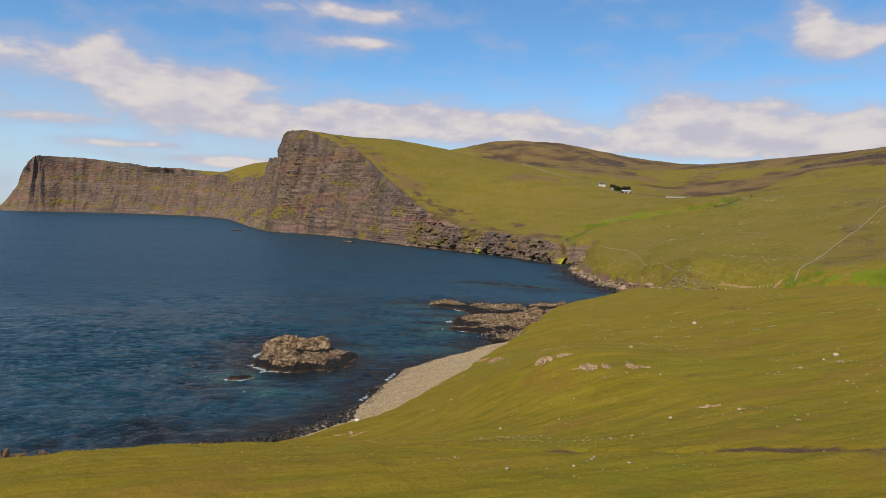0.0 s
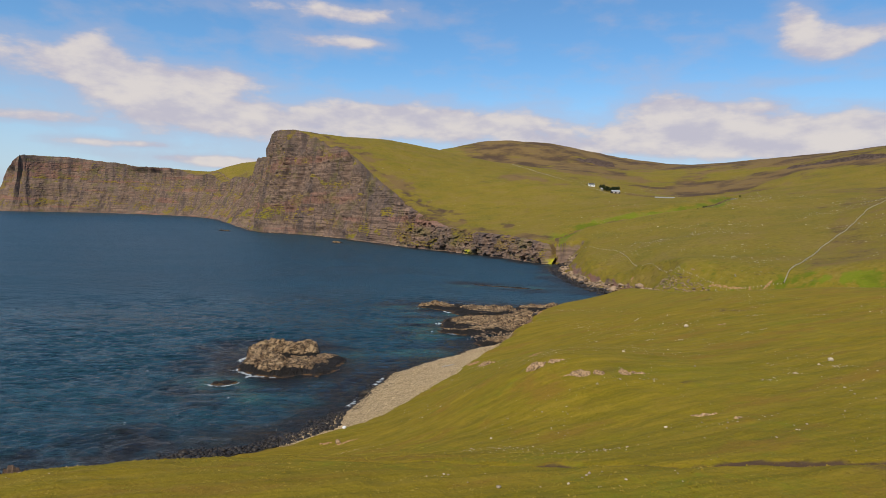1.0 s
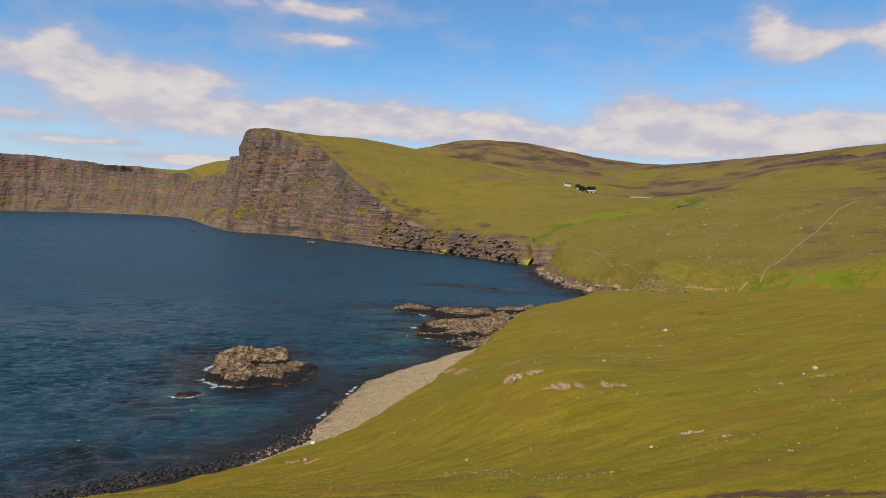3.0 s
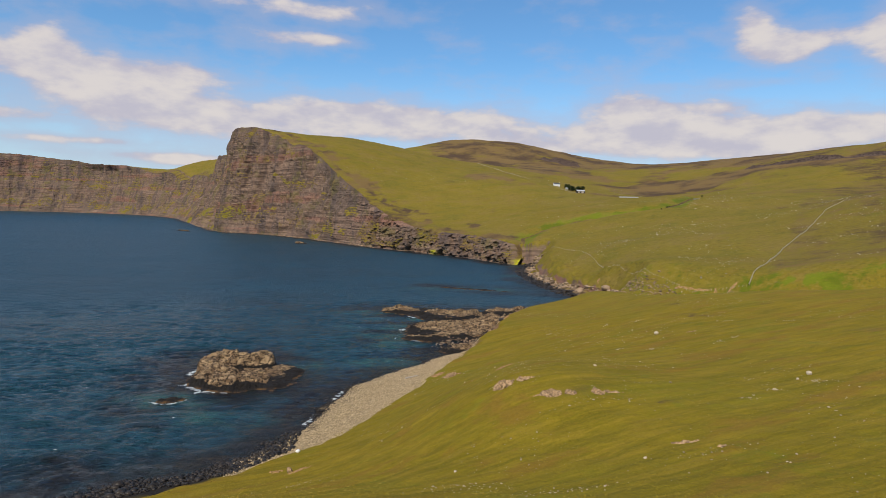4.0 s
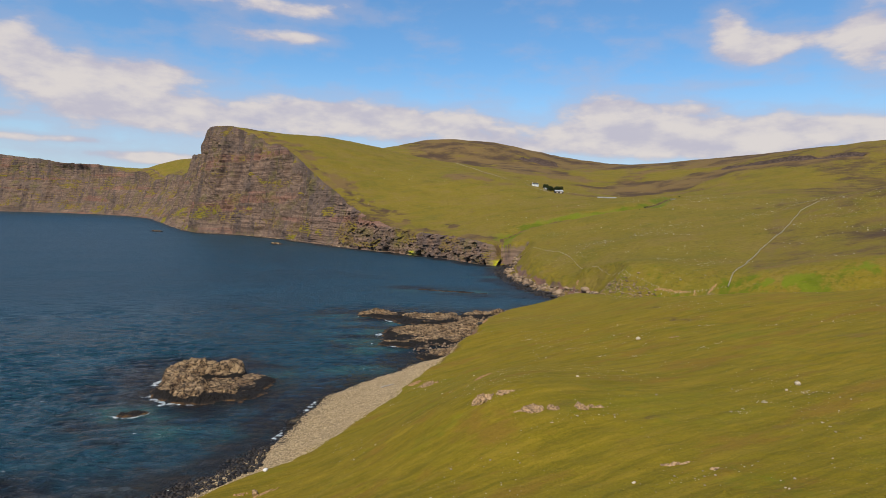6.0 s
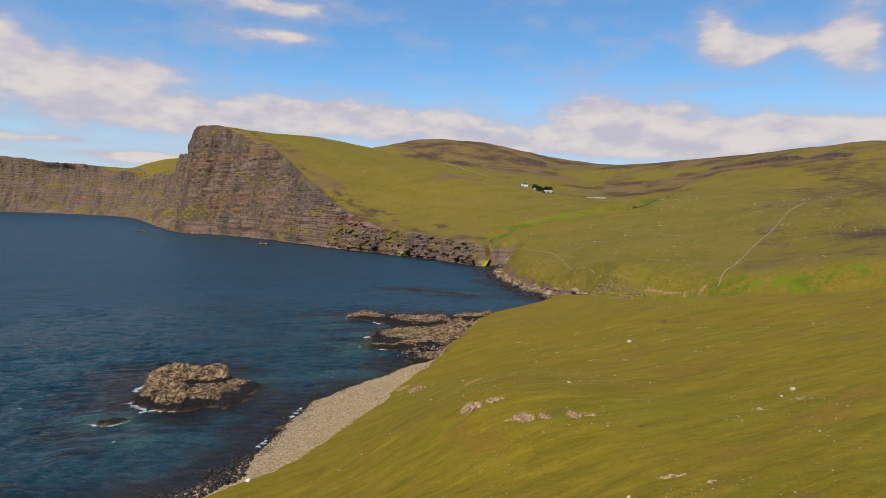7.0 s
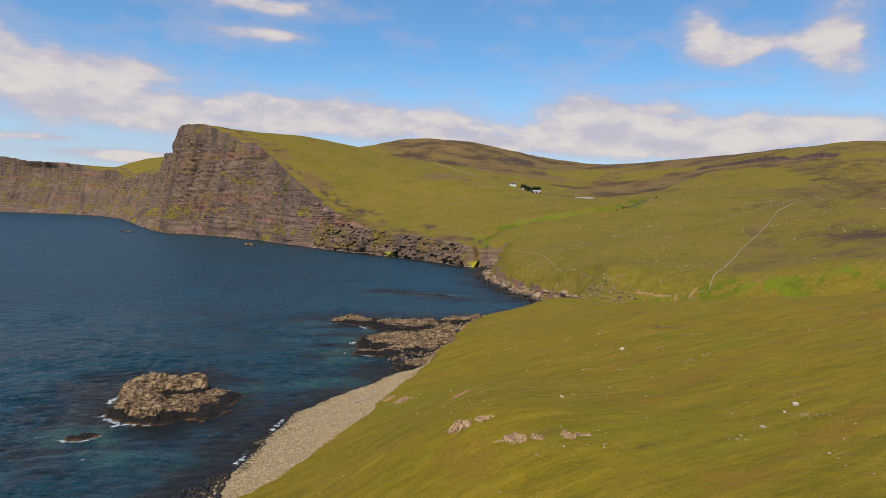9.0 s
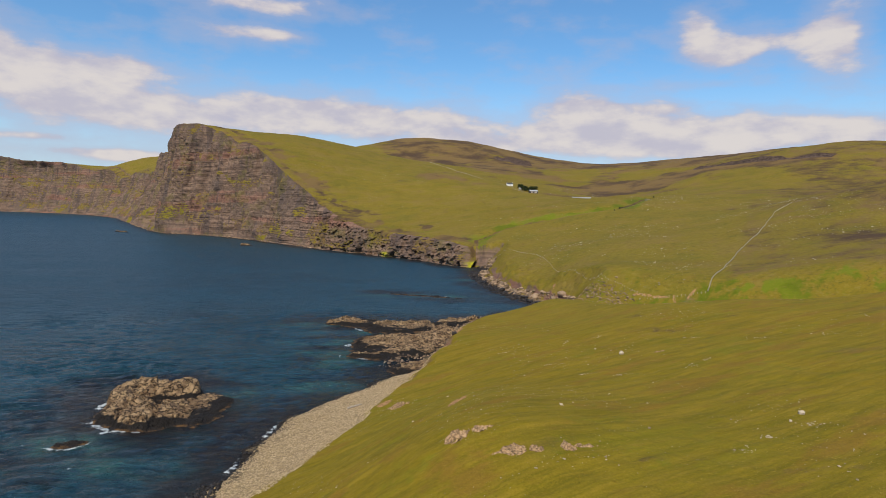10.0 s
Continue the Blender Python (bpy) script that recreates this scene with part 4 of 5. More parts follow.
def strewn(name, x, y, size, mat, label, category, rng, flat=0.6, sink=0.25, floor=None, detail=1):
    """Very many loose stones as one object."""
    t, f = lump_template(detail)
    n = len(x)
    z = land(x, y) if floor is None else floor
    rough = 1 + rng.uniform(-0.28, 0.28, (n, len(t), 1))
    axes = size[:, None] * np.stack([rng.uniform(0.7, 1.3, n), rng.uniform(0.7, 1.3, n), flat * rng.uniform(0.7, 1.3, n)], -1)
    v = t[None] * rough * axes[:, None] * 0.5
    a = rng.uniform(0, 2 * np.pi, n)[:, None]
    c, s = np.cos(a), np.sin(a)
    vx, vy = v[..., 0] * c - v[..., 1] * s, v[..., 0] * s + v[..., 1] * c
    v = np.stack([vx + x[:, None], vy + y[:, None], v[..., 2] + (z + size * flat * (0.5 - sink))[:, None]], -1)
    faces = f[None] + (np.arange(n) * len(t))[:, None, None]
    return tagged(new(name, triangle_mesh(name, v.reshape(-1, 3), faces.reshape(-1, 3), mat)), label, category, kind="stuff")


def tufts(name, x, y, size, mat, label, rng, blades=6):
    """Tussocks: each a spray of blades."""
    n = len(x)
    z = land(x, y)
    a = rng.uniform(0, 2 * np.pi, (n, blades))
    lean = rng.uniform(0.5, 1.2, (n, blades))
    tall = size[:, None] * rng.uniform(0.5, 1.1, (n, blades))
    root_x = x[:, None] + np.cos(a) * 0.3 * size[:, None]
    root_y = y[:, None] + np.sin(a) * 0.3 * size[:, None]
    wide = 0.28 * size[:, None]
    p0 = np.stack([root_x - np.sin(a) * wide, root_y + np.cos(a) * wide, np.broadcast_to(z[:, None] - 0.06, a.shape)], -1)
    p1 = np.stack([root_x + np.sin(a) * wide, root_y - np.cos(a) * wide, np.broadcast_to(z[:, None] - 0.06, a.shape)], -1)
    p2 = np.stack([root_x + np.cos(a) * lean * tall, root_y + np.sin(a) * lean * tall, z[:, None] + tall * 0.38], -1)
    v = np.stack([p0, p1, p2], 2).reshape(-1, 3)
    f = np.arange(len(v)).reshape(-1, 3)
    return tagged(new(name, triangle_mesh(name, v, f, mat)), label, "grass", kind="stuff")


def outcrop(name, x, y, rx, ry, turn, high, seed, label, mat=None):
    """Bare rock breaking through the turf on a slope, in blocks."""
    n = 56
    u = np.linspace(-1.3, 1.3, n)
    a, b = np.meshgrid(u, u)
    lx, ly = a * rx, b * ry
    c, s = math.cos(radians(turn)), math.sin(radians(turn))
    wx, wy = x + c * lx - s * ly, y + s * lx + c * ly
    mask = 1 - np.hypot(a, b) + fbm(lx, ly, max(rx, ry) * 0.6, 4, seed) * 1.0
    wx2, wy2 = lx + fbm(lx, ly, 2, 2, seed + 1) * 2, ly + fbm(lx, ly, 2, 2, seed + 2) * 2
    block = lattice(np.floor(wx2 / 0.9), np.floor(wy2 / 0.6), seed) - 0.5
    h = 0.85 * high * smooth(mask, 0.0, 0.45) * (0.75 + 0.8 * block) + fbm(lx, ly, 0.5, 3, seed + 5) * 0.35 * smooth(mask, 0, 0.2)
    crack = smooth(np.abs(fbm(lx, ly, 1.4, 2, seed + 7)), 0.05, 0.0) * 0.35
    z = land(wx, wy) + np.where(mask > 0.0, h - crack, -0.35)
    keep = np.maximum(mask[:-1, :-1], mask[1:, 1:]) > -0.05
    return tagged(mesh_grid(name, np.stack([wx, wy, z], -1), keep, mat or OUTCROP, shade=False), label, "outcrop")


def boulder(name, x, y, size, seed, mat, label, flat=0.7):
    t, f = lump_template(3)
    n = t[:, 0] * 1.7 + t[:, 2] * 0.9
    r = 1 + 0.5 * fbm(n + seed, t[:, 1] * 1.7, 0.9, 3, seed) - 0.12 * (np.abs(t) > 0.8).any(1)
    v = t * r[:, None] * np.array([1.0, 0.8, flat]) * size * 0.5
    ob = new(name, triangle_mesh(name, v, f, mat))
    ob.location = (x, y, height(x, y) + size * flat * 0.28)
    ob.rotation_euler = (0, 0, seed * 1.3)
    return tagged(ob, label, "boulder")


def box(bm, x0, x1, y0, y1, z0, z1):
    v = [bm.verts.new((x, y, z)) for z in (z0, z1) for x, y in ((x0, y0), (x1, y0), (x1, y1), (x0, y1))]
    for q in ((3, 2, 1, 0), (4, 5, 6, 7), (0, 1, 5, 4), (1, 2, 6, 5), (2, 3, 7, 6), (3, 0, 4, 7)):
        bm.faces.new([v[i] for i in q])


def gable_walls(bm, length, width, eaves, ridge):
    l, w = length / 2, width / 2
    ring = [(-w, -1.0), (w, -1.0), (w, eaves), (0, ridge), (-w, eaves)]
    a = [bm.verts.new((-l, y, z)) for y, z in ring]
    b = [bm.verts.new((l, y, z)) for y, z in ring]
    bm.faces.new(a[::-1])
    bm.faces.new(b)
    for i in range(5):
        j = (i + 1) % 5
        bm.faces.new((a[i], a[j], b[j], b[i]))


def roof_slopes(bm, length, width, eaves, ridge, over=0.3, thick=0.18):
    l = length / 2 + over
    for side in (-1, 1):
        slope = (ridge - eaves) / (width / 2)
        y1, z1 = side * (width / 2 + over), eaves - over * slope
        low = [(-l, y1, z1), (l, y1, z1), (l, 0, ridge), (-l, 0, ridge)]
        a = [bm.verts.new((x, y, z + 0.02)) for x, y, z in low]
        b = [bm.verts.new((x, y, z + 0.02 + thick)) for x, y, z in low]
        for q in ((a[3], a[2], a[1], a[0]), tuple(b), (a[0], a[1], b[1], b[0]), (a[1], a[2], b[2], b[1]), (a[2], a[3], b[3], b[2]), (a[3], a[0], b[0], b[3])):
            bm.faces.new(q)


def thing(name, x, y, turn, label, category, z=None, group=""):
    ob = new(name)
    ob.matrix_world = pose(x, y, height(x, y) if z is None else z, 0, 0, turn)
    return tagged(ob, label, category, group)


def building(name, x, y, turn, length, width, eaves, ridge, walls, roof, label, openings, chimneys=()):
    ob = thing(name, x, y, turn, label, "house" if chimneys else "shed")
    bm = bmesh.new()
    gable_walls(bm, length, width, eaves, ridge)
    part("wall", bm, walls, ob)
    bm = bmesh.new()
    roof_slopes(bm, length, width, eaves, ridge)
    part("roof", bm, roof, ob)
    for at in chimneys:
        bm = bmesh.new()
        box(bm, at - 0.45, at + 0.45, -0.4, 0.4, ridge - 0.6, ridge + 1.1)
        stack = part("chimney", bm, walls, ob)
        bm = bmesh.new()
        bmesh.ops.create_cone(bm, segments=10, radius1=0.16, radius2=0.13, depth=0.5, cap_ends=True, matrix=Matrix.Translation((at, 0, ridge + 1.35)))
        part("chimney_pot", bm, EARTH, stack)
    for kind, at, low, high, half in openings:
        bm = bmesh.new()
        box(bm, at - half, at + half, -width / 2 - 0.06, -width / 2 + 0.05, low, high)
        frame_part = part(kind, bm, WOOD if kind == "door" else WHITEWASH, ob)
        if kind == "window":
            for side in (-1, 1):
                bm = bmesh.new()
                box(bm, at + side * half * 0.5 - half * 0.42, at + side * half * 0.5 + half * 0.42, -width / 2 - 0.075, -width / 2 - 0.05, low + 0.08, high - 0.08)
                part("pane", bm, DARK_PANE, frame_part)
    return ob


def tree(x, y, tall, seed):
    rng = np.random.default_rng(seed)
    ob = thing("tree", x, y, seed * 40, "dark wind-bent shelter tree beside the farm buildings", "tree", group="trees round the farm")
    bm = bmesh.new()
    bmesh.ops.create_cone(bm, segments=8, radius1=0.035 * tall, radius2=0.010 * tall, depth=0.85 * tall, cap_ends=True, matrix=Matrix.Translation((0, 0, 0.42 * tall)))
    for i in range(6):
        a = i * 1.05 + seed
        m = pose(0, 0, tall * (0.3 + 0.08 * i), 0, 55, math.degrees(a)) @ Matrix.Translation((0, 0, 0.14 * tall))
        bmesh.ops.create_cone(bm, segments=6, radius1=0.012 * tall, radius2=0.004 * tall, depth=0.28 * tall, cap_ends=True, matrix=m)
    part("trunk", bm, BARK, ob)
    n = 420
    h = rng.uniform(0.22, 1.0, n)
    spread_out = 0.34 * tall * np.sin(np.pi * np.clip(h * 0.95, 0, 1)) ** 0.6 * rng.uniform(0.2, 1.15, n) + 0.2
    a = rng.uniform(0, 2 * np.pi, n)
    c = np.stack([np.cos(a) * spread_out + 0.10 * tall * h, np.sin(a) * spread_out, h * tall], -1)
    tip = rng.normal(0, 1, (n, 3, 3)) * 0.055 * tall
    v = (c[:, None] + tip).reshape(-1, 3)
    crown = new("crown", triangle_mesh("crown", v, np.arange(len(v)).reshape(-1, 3), LEAF))
    crown.parent = ob
    return ob


def fence(points, spacing, label, tall=1.15):
    p = np.array(points, float)
    along = np.r_[0, np.cumsum(np.hypot(*np.diff(p, axis=0).T))]
    s = np.arange(0, along[-1], spacing)
    x, y = np.interp(s, along, p[:, 0]), np.interp(s, along, p[:, 1])
    z = land(x, y)
    ob = tagged(new("fence"), label, "fence")
    ob.location = (x[0], y[0], z[0])
    bm = bmesh.new()
    box(bm, -0.07, 0.07, -0.07, 0.07, -0.3, tall)
    first = part("post", bm, WOOD, ob)
    first.matrix_parent_inverse = Matrix.Identity(4)
    for i in range(1, len(x)):
        post = first.copy()
        scene.collection.objects.link(post)
        post.location = (x[i] - x[0], y[i] - y[0], z[i] - z[0])
        post.rotation_euler = (0.06 * math.sin(i * 2.1), 0.05 * math.sin(i * 1.3), i * 0.4)
        post.scale = (1, 1, 1 + 0.12 * math.sin(i * 1.7))
    for level in (0.5, 0.95):
        bm = bmesh.new()
        for i in range(len(x) - 1):
            q = [bm.verts.new((x[j] - x[0], y[j] - y[0], z[j] - z[0] + level + d)) for j, d in ((i, -0.005), (i + 1, -0.005), (i + 1, 0.005), (i, 0.005))]
            bm.faces.new(q)
        part("wire", bm, WIRE, ob)
    return ob


def drystone_wall(points, label):
    """A field wall of loose stone that follows the ground."""
    p = np.array(points, float)
    along = np.r_[0, np.cumsum(np.hypot(*np.diff(p, axis=0).T))]
    s = np.arange(0, along[-1], 0.9)
    x, y = np.interp(s, along, p[:, 0]), np.interp(s, along, p[:, 1])
    x, y = x + fbm(s, 0 * s, 25, 3, 201) * 1.3, y + fbm(s, 0 * s, 25, 3, 203) * 1.3
    nx, ny = -np.gradient(y), np.gradient(x)
    size = np.hypot(nx, ny)
    nx, ny = nx / size, ny / size
    top = 0.85 + fbm(s, 0 * s, 4, 3, 205) * 0.7
    z = land(x, y)
    rows = []
    for off, h in ((-0.42, -0.3), (-0.32, 0.55), (-0.2, 1.0), (0.2, 1.0), (0.32, 0.55), (0.42, -0.3)):
        wob = fbm(s, 0 * s + off * 9, 1.2, 2, 207) * 0.25
        rows.append(np.stack([x + nx * (off + wob), y + ny * (off + wob), z + np.where(h > 0, h * top, h)], -1))
    return tagged(mesh_grid("drystone_wall", np.array(rows), None, DRYSTONE, shade=False), label, "wall")


# the farm on the far side of the bay
building("cottage", 333, 1322, 8, 13.0, 6.5, 3.6, 6.4, WHITEWASH, SLATE, "small whitewashed cottage with a dark slate roof", [
    ("door", 0.0, 0.0, 2.05, 0.5), ("window", -3.4, 0.9, 2.2, 0.6), ("window", 3.4, 0.9, 2.2, 0.6)], (-6.0, 6.0))
building("barn", 367, 1262, 4, 17.0, 9.0, 3.6, 6.0, DARK_BOARD, TIN, "long dark farm barn with a pale tin roof", [("door", -4.5, 0.0, 3.0, 1.6), ("door", 3.5, 0.0, 3.0, 2.6)])
building("stone_shed", 345, 1284, 30, 6.0, 4.5, 3.0, 5.0, DRYSTONE, TIN, "small grey stone shed beside the trees", [("door", 0.0, 0.0, 2.0, 0.6)])
building("long_shed", 428, 1154, 4, 36.0, 5.0, 1.1, 1.7, TIN, TIN, "long low pale shed out on the pasture", [("door", 10.0, 0.0, 1.05, 0.9)])
rng = np.random.default_rng(5)
for i in range(20):
    u = i / 19
    tree(347 + 30 * u + rng.uniform(-3, 3), 1292 - 14 * u + rng.uniform(-7, 7) + (10 if i % 3 == 0 else 0), rng.uniform(7.0, 12.0), i + 1)

for bx, by, tall in ((396, 913, 3.2), (402, 918, 2.4), (372, 876, 2.2), (480, 975, 3.0), (324, 1326, 2.0)):
    shrub = tree(bx, by, tall, int(bx))
    shrub.name = "shrub"
    tagged(shrub, "dark green shrub beside the burn", "shrub", "shrubs in the valley")
building("ruin", 465, 963, 12, 9.0, 5.0, 1.6, 1.8, DRYSTONE, DRYSTONE, "tumbled grey stone ruin in the pasture", [("door", 0.0, 0.0, 1.4, 0.5)])

fence([(186, 830), (196, 752), (204, 692), (198, 628), (189, 570)], 3.0, "old post and wire fence running along the bank")
fence([(189, 570), (189, 535), (190, 502), (191, 470), (204, 432), (219, 422), (234, 413)], 2.4, "pale post and wire fence across the pasture")
drystone_wall([(234, 413), (263, 444), (325, 519), (388, 583), (448, 648), (469, 670), (511, 699)], "pale drystone field wall climbing the hillside")

# bare rock in the near pasture
outcrop("outcrop", 28.3, 167.4, 2.3, 2.4, 0, 1.0, 301, "cracked pinkish rock outcrop in the turf")
outcrop("outcrop", 33.2, 167.0, 2.6, 1.3, 6, 0.6, 311, "low broken pinkish outcrop in the turf")
outcrop("outcrop", 37.5, 155.6, 3.0, 1.9, -25, 0.5, 321, "sloping slab of brown rock in a grass bank")
outcrop("outcrop", 41.7, 154.3, 1.4, 1.0, 0, 0.74, 331, "rounded brown rock hump in a grass bank")
outcrop("outcrop", 48.4, 154.2, 1.3, 1.5, 30, 0.81, 341, "pale rock knob in a grass bank")
outcrop("outcrop", 52.3, 155.0, 2.7, 0.7, -8, 0.31, 351, "strip of brown rock in a grass bank")
outcrop("outcrop", 55.2, 124.8, 2.2, 0.7, -10, 0.31, 361, "strip of pale rock in sheep-cropped turf")
outcrop("outcrop", 59.2, 119.7, 1.1, 0.6, 0, 0.43, 371, "pale rock hump in sheep-cropped turf")
outcrop("outcrop", 22.5, 253, 3.6, 3.0, 60, 1.2, 381, "crumbling rock face above the beach")
outcrop("earth_scar", 36.8, 216, 6.5, 1.5, 62, 0.2, 391, "strip of bare orange earth on a grass slope", EARTH)
outcrop("earth_scar", -22, 166, 3.7, 1.2, 40, 0.09, 395, "bare orange earth scar above the beach", EARTH)
outcrop("earth_scar", -28, 170, 1.6, 1.0, 10, 0.09, 397, "small bare earth scar above the beach", EARTH)
outcrop("outcrop", 116.6, 251.3, 2.2, 0.7, 0, 0.31, 399, "low brown rock strip in the pasture")
outcrop("crag", 548, 2135, 95, 22, -48, 15.0, 421, "long dark crag across the brow of the far hill", CRAG)
outcrop("crag", 905, 1330, 120, 14, -63, 8.0, 423, "dark broken crag along the side of the far moor", CRAG)
outcrop("outcrop", -80, 114, 8.0, 6.0, 30, 6.0, 427, "dark grass-topped rock above the near shore", HILLSIDE)
for sx, sy, turn_by in ((202, 439, -50), (211, 429, -42), (217, 422, 70), (226, 418, 25), (176, 545, 70)):
    outcrop("earth_scar", sx, sy, 6.0, 0.9, turn_by, 0.12, 430 + sx, "bare earth sheep path on the valley side", EARTH)
outcrop("earth_scar", 66, 388, 8.0, 3.0, 62, 0.25, 451, "bare reddish earth where the grass meets the rock platform", EARTH)
outcrop("earth_scar", 53, 362, 5.0, 2.0, 55, 0.25, 455, "bare reddish earth where the grass meets the rock platform", EARTH)
outcrop("earth_scar", 18.5, 262, 4.5, 1.8, 65, 0.35, 457, "crumbling reddish bank above the beach", EARTH)
boulder("boulder", 106, 258, 2.4, 1, PALE_STONE, "large white boulder alone in the pasture")
boulder("boulder", 105.6, 164.2, 1.6, 2, PALE_STONE, "pale boulder in sheep-cropped turf")
boulder("boulder", 100.4, 160.8, 0.9, 3, PALE_STONE, "small white boulder in sheep-cropped turf")
boulder("boulder", -24, 168, 1.8, 4, OUTCROP, "rounded brown boulder above the beach", 0.85)
boulder("boulder", -25.2, 188.5, 1.8, 6, WHITEWASH, "white boulder at the top of the beach", 0.55)
boulder("boulder", 57, 184, 0.9, 7, PALE_STONE, "small white boulder on the green knoll")
boulder("boulder", 62, 372, 3.4, 8, WET_STONE, "dark boulder at the edge of the grass")
boulder("boulder", 21, 408, 4.2, 9, OUTCROP, "great tan block on the rock platform")


def beach_log():
    ob = thing("driftwood_log", 8, 269.5, math.degrees(math.atan2(5, 6)), "bleached driftwood log lying on the cobbles", "log")
    bm = bmesh.new()
    bmesh.ops.create_cone(bm, segments=12, radius1=0.34, radius2=0.24, depth=6.6, cap_ends=True, matrix=pose(0, 0, 0.35, 0, 90, 0))
    for v in bm.verts:
        v.co.y += 0.12 * math.sin(v.co.x * 0.8)
    part("log_stem", bm, WOOD, ob)
    bm = bmesh.new()
    bmesh.ops.create_cone(bm, segments=8, radius1=0.11, radius2=0.05, depth=0.8, cap_ends=True, matrix=pose(-1.2, 0.25, 0.6, -50, 0, 0))
    part("branch_stub", bm, WOOD, ob)


beach_log()

# loose stones
rng = np.random.default_rng(11)


def along_beach(n, lo, hi, y_max=345):
    x, y = rng.uniform(-95, 60, 6 * n), rng.uniform(150, y_max, 6 * n)
    d, back = coast_distance(x, y)
    ok = (d > lo) & (d < np.minimum(hi, back + 1.5))
    return x[ok][:n], y[ok][:n]


x, y = along_beach(26000, 2.0, 60)
ok = x + fbm(x, y, 12, 3, 43) * 12 > -43
x, y = x[ok], y[ok]
strewn("cobbles", x, y, rng.gamma(2.0, 0.075, len(x)) + 0.16, COBBLE, "grey and tan cobbles of the storm beach", "cobbles", rng, 0.65, 0.25, None, 0)
x, y = along_beach(3600, -4.0, 3.2)
strewn("weed_stones", x, y, rng.gamma(2.0, 0.16, len(x)) + 0.25, WET_STONE, "black weedy stones along the water's edge", "stones", rng, 0.6)
x, y = rng.uniform(-125, -28, 16000), rng.uniform(135, 215, 16000)
d, back = coast_distance(x, y)
ok = (d > -13 + rng.uniform(0, 9, len(x))) & (d < back * 0.8)
strewn("shore_boulders", x[ok], y[ok], rng.gamma(2.0, 0.22, ok.sum()) + 0.35, WET_STONE, "dark boulders strewn along the shore", "boulders", rng, 0.65)
# fallen rock at the foot of the headland
x, y = rng.uniform(-700, -40, 40000), rng.uniform(1130, 2150, 40000)
d, _ = coast_distance(x, y)
ok = (d > -5 + 9 * fbm(x, y, 60, 3, 441)) & (d < 9)
strewn("talus", x[ok], y[ok], rng.gamma(2.0, 0.9, ok.sum()) + 1.4, TAN_STONE, "tan fallen rock along the foot of the headland", "talus", rng, 0.55, 0.25, 0 * x[ok] + np.clip(d[ok] * 0.35, -0.4, 3.0), 0)
x, y = rng.uniform(120, 200, 15000), rng.uniform(495, 830, 15000)
d, _ = coast_distance(x, y)
ok = (d > -10) & (d < 17)
tone = d[ok] > 6 + rng.uniform(-3, 3, ok.sum())
big = rng.gamma(2.0, 0.7, ok.sum()) + 0.7
strewn("bay_boulders", x[ok][tone], y[ok][tone], big[tone], TAN_STONE, "pale tan boulders below the bank of the inner bay", "boulders", rng, 0.6)
strewn("bay_boulders_wet", x[ok][~tone], y[ok][~tone], big[~tone], WET_STONE, "dark wet boulders at the inner bay's edge", "boulders", rng, 0.5)
u = rng.uniform(0, 1, 700)
x, y = 166 + 28 * u + rng.normal(0, 4.5, 700), 502 - 62 * u + rng.normal(0, 4.5, 700)
strewn("bank_rubble", x, y, rng.gamma(2.0, 0.32, 700) + 0.4, TAN_STONE, "brown rubble on the bank above the inner bay", "rubble", rng, 0.6)
# litter of rock on the platform behind the spit
x, y = rng.uniform(20, 110, 2600), rng.uniform(335, 470, 2600)
d, _ = coast_distance(x, y)
ok = (d > -14) & (d < 12)
strewn("platform_rubble", x[ok], y[ok], rng.gamma(2.0, 0.3, ok.sum()) + 0.35, TAN_STONE, "tan rubble where the rock platform meets the grass", "rubble", rng, 0.6, 0.2, np.maximum(land(x[ok], y[ok]), 0.6))


def pasture(n, x0, x1, y0, y1, size, power):
    """Places on open ground, bunched as the noise has it."""
    x, y = rng.uniform(x0, x1, n), rng.uniform(y0, y1, n)
    d, back = coast_distance(x, y)
    keep = (d > back + 4) & (rng.uniform(0, 1, n) < smooth(fbm(x, y, size, 3, 77), -0.05, 0.35) ** power)
    return x[keep], y[keep]


x, y = pasture(16000, -60, 240, 80, 400, 26, 1.6)
strewn("field_stones", x, y, rng.gamma(1.1, 0.10, len(x)) + 0.09, PALE_STONE, "small white stones scattered through the turf", "stones", rng, 0.6)
for x0, y0, half, count in ((-17, 150, 4, 50), (12, 119, 4, 60), (17, 115, 3, 30), (24, 109, 3, 40), (32, 108, 3, 30), (55, 118, 5, 40), (31, 166, 4, 40), (45, 150, 6, 40)):
    x, y = rng.normal(x0, half, count), rng.normal(y0, half * 0.35, count)
    strewn("stone_cluster", x, y, rng.gamma(1.4, 0.09, count) + 0.08, PALE_STONE, "cluster of white stones in the turf", "stones", rng, 0.5)
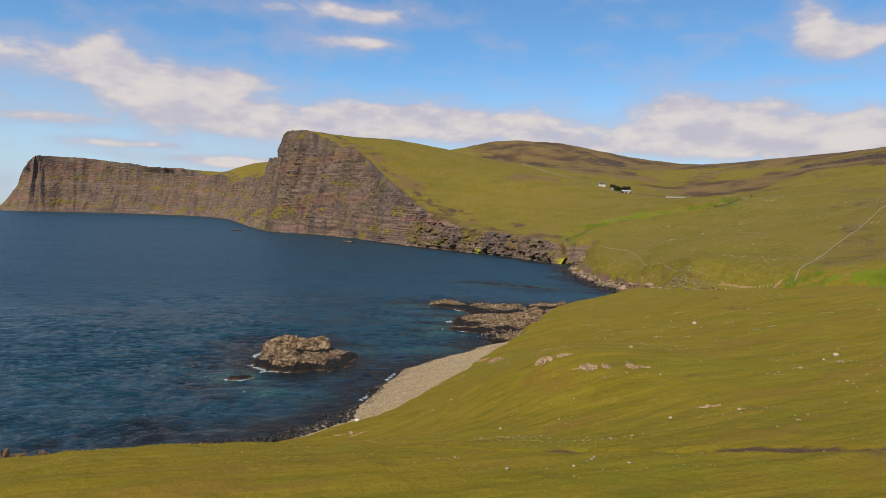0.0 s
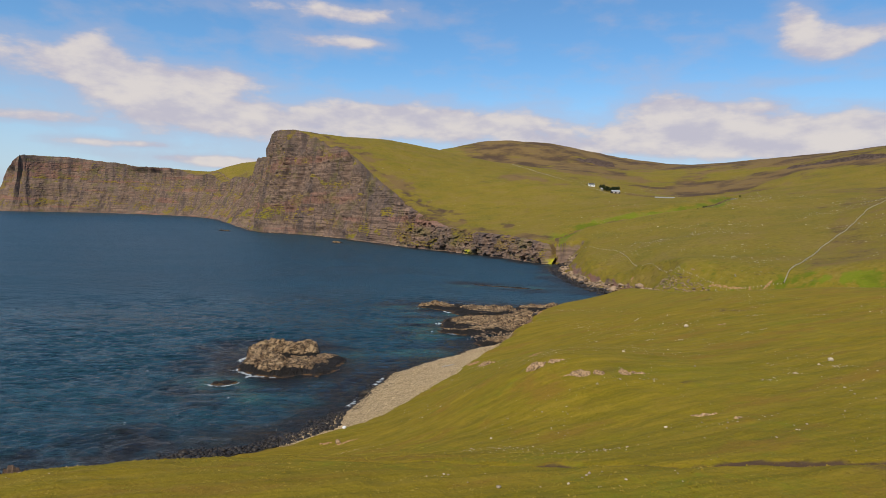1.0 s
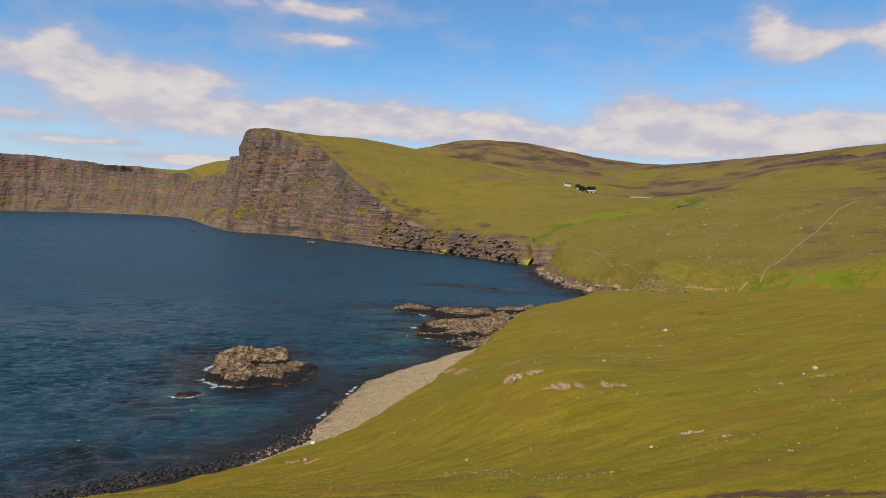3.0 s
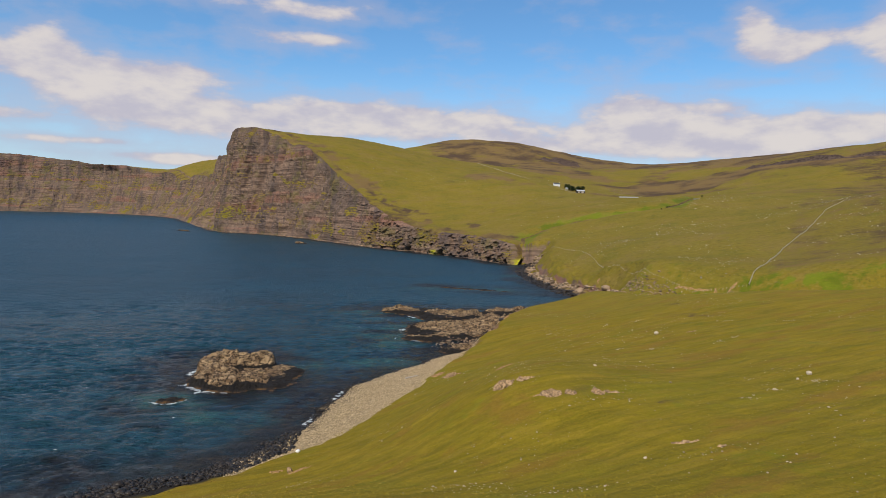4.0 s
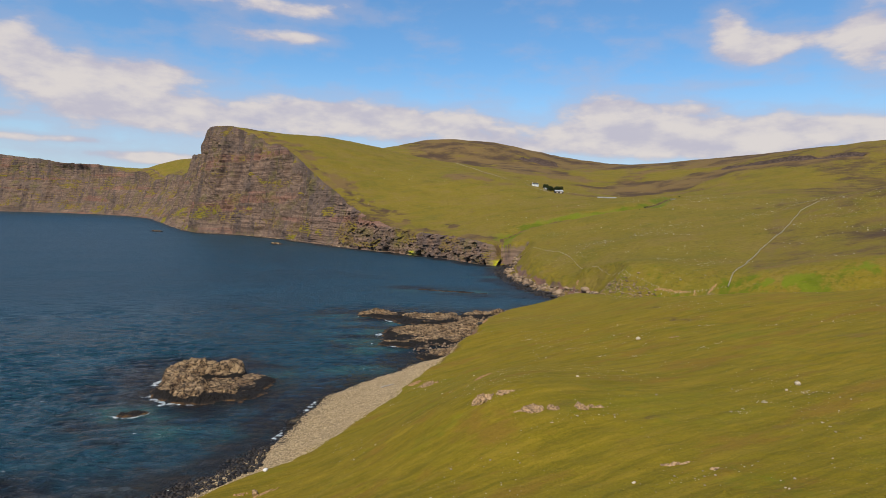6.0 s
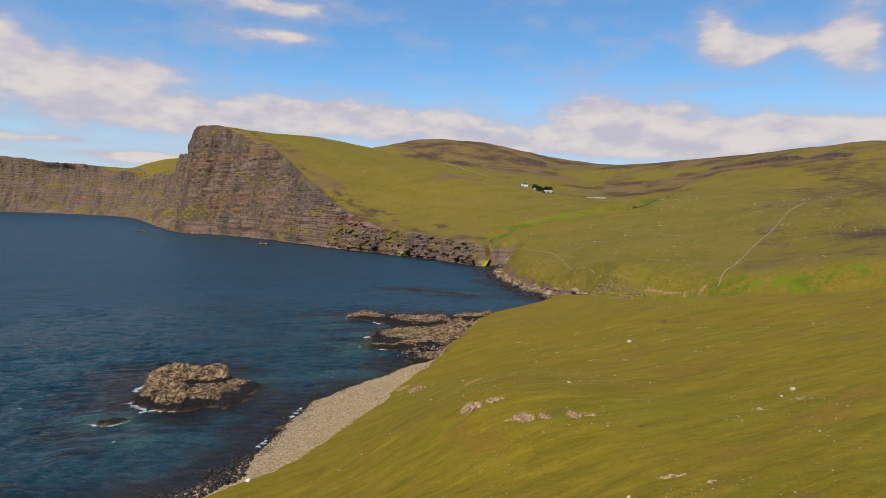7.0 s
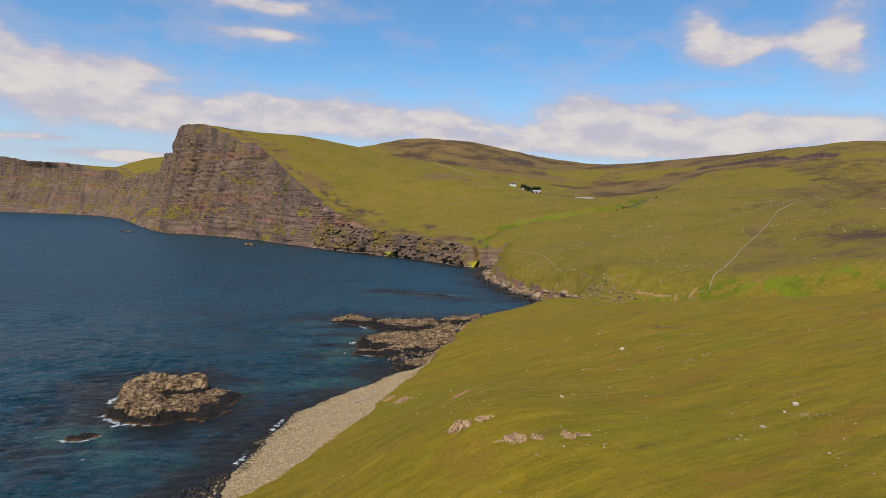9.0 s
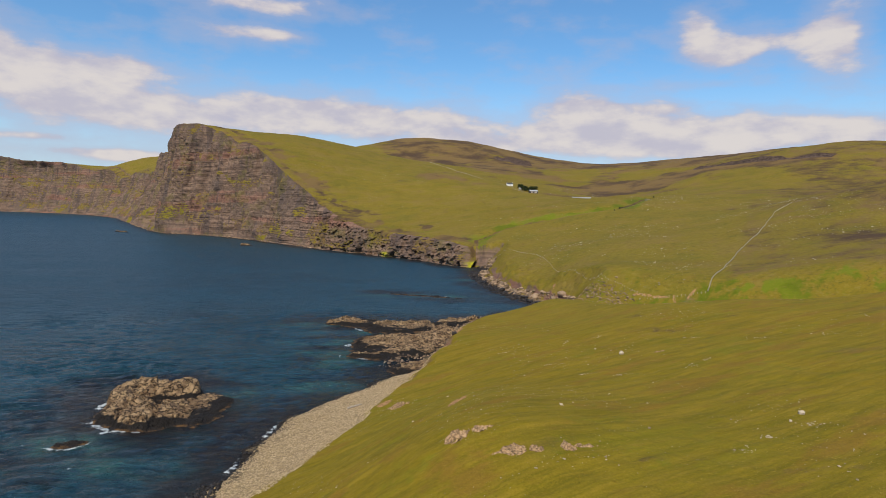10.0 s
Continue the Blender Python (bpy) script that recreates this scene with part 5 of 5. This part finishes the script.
for x0, y0, half, thin, turn_by in ((157.5, 250.4, 3.2, 0.5, -35), (80.3, 260.6, 2.9, 0.4, -20), (83.4, 236.3, 1.8, 0.4, -20), (92.6, 226.8, 2.0, 0.6, -20), (113.6, 298.3, 3.0, 0.6, 10), (114, 223.4, 1.6, 0.6, 0),
                                    (122, 228.3, 1.6, 0.5, 40), (103.4, 156.4, 2.2, 0.7, -20), (81.4, 148.9, 2.6, 1.0, -20), (90, 154, 1.6, 0.4, -20), (100, 300, 3.0, 0.5, 60), (72, 300, 2.0, 0.4, -10), (140, 268, 2.4, 0.4, -30)):
    u, v = rng.normal(0, half * 0.7, 28), rng.normal(0, thin * 1.2, 28)
    c, q = math.cos(radians(turn_by)), math.sin(radians(turn_by))
    strewn("stone_strip", x0 + c * u - q * v, y0 + q * u + c * v, rng.gamma(1.3, 0.13, 28) + 0.10, PALE_STONE, "strip of broken white rock in the turf", "stones", rng, 0.5, 0.3)
x, y = pasture(12000, 180, 620, 415, 1000, 40, 1.4)
strewn("hill_stones", x, y, rng.gamma(1.2, 0.28, len(x)) + 0.28, HILL_STONE, "pale stones dotted over the far pasture", "stones", rng, 0.6)
x, y = pasture(2600, -200, 620, 900, 1500, 80, 1.5)
strewn("slope_stones", x, y, rng.gamma(1.3, 0.4, len(x)) + 0.4, HILL_STONE, "pale stones on the slope below the farm", "stones", rng, 0.6)

# tussocks and rushes of the near pasture
x, y = rng.uniform(-75, 110, 42000), rng.uniform(70, 210, 42000)
d, back = coast_distance(x, y)
ok = (d > back + 1) & (rng.uniform(0, 1, len(x)) < np.clip(1.6 - np.hypot(x, y) / 170, 0.15, 1))
tufts("tussocks", x[ok], y[ok], rng.uniform(0.10, 0.24, ok.sum()), TUFT, "tussocks of yellowish grass", rng)
x, y = pasture(900, -60, 180, 75, 330, 12, 2.5)
tufts("rushes", x, y, rng.uniform(0.2, 0.42, len(x)), RUSH, "dark clumps of rush in the pasture", rng, 7)

# bands of longer grass along the contours of the near slopes
x, y = rng.uniform(-70, 170, 60000), rng.uniform(75, 330, 60000)
d, back = coast_distance(x, y)
band = np.sin((y - 0.3 * x) * 0.95 + 8 * fbm(x, y, 38, 3, 21)) + fbm(x, y, 18, 3, 23) * 3.0
ok = (d > back + 3) & (band > 0.55)
tufts("long_grass", x[ok], y[ok], rng.uniform(0.16, 0.36, ok.sum()), SEDGE, "darker longer grass in bands along the slope", rng, 5)
ok = (d > back + 3) & (band < -0.75)
tufts("bleached_grass", x[ok], y[ok], rng.uniform(0.16, 0.36, ok.sum()), STRAW, "bleached dry grass in bands along the slope", rng, 5)
# clumps of rush and sedge over the valley and the headland
x, y = pasture(12000, 175, 620, 400, 1000, 35, 0.8)
tufts("valley_sedge", x, y, rng.uniform(0.3, 0.7, len(x)), SEDGE, "clumps of sedge over the valley side", rng, 5)
x, y = pasture(12000, -200, 700, 900, 1700, 60, 1.0)
tufts("slope_sedge", x, y, rng.uniform(0.8, 1.8, len(x)), SEDGE, "clumps of sedge on the far slopes", rng, 5)
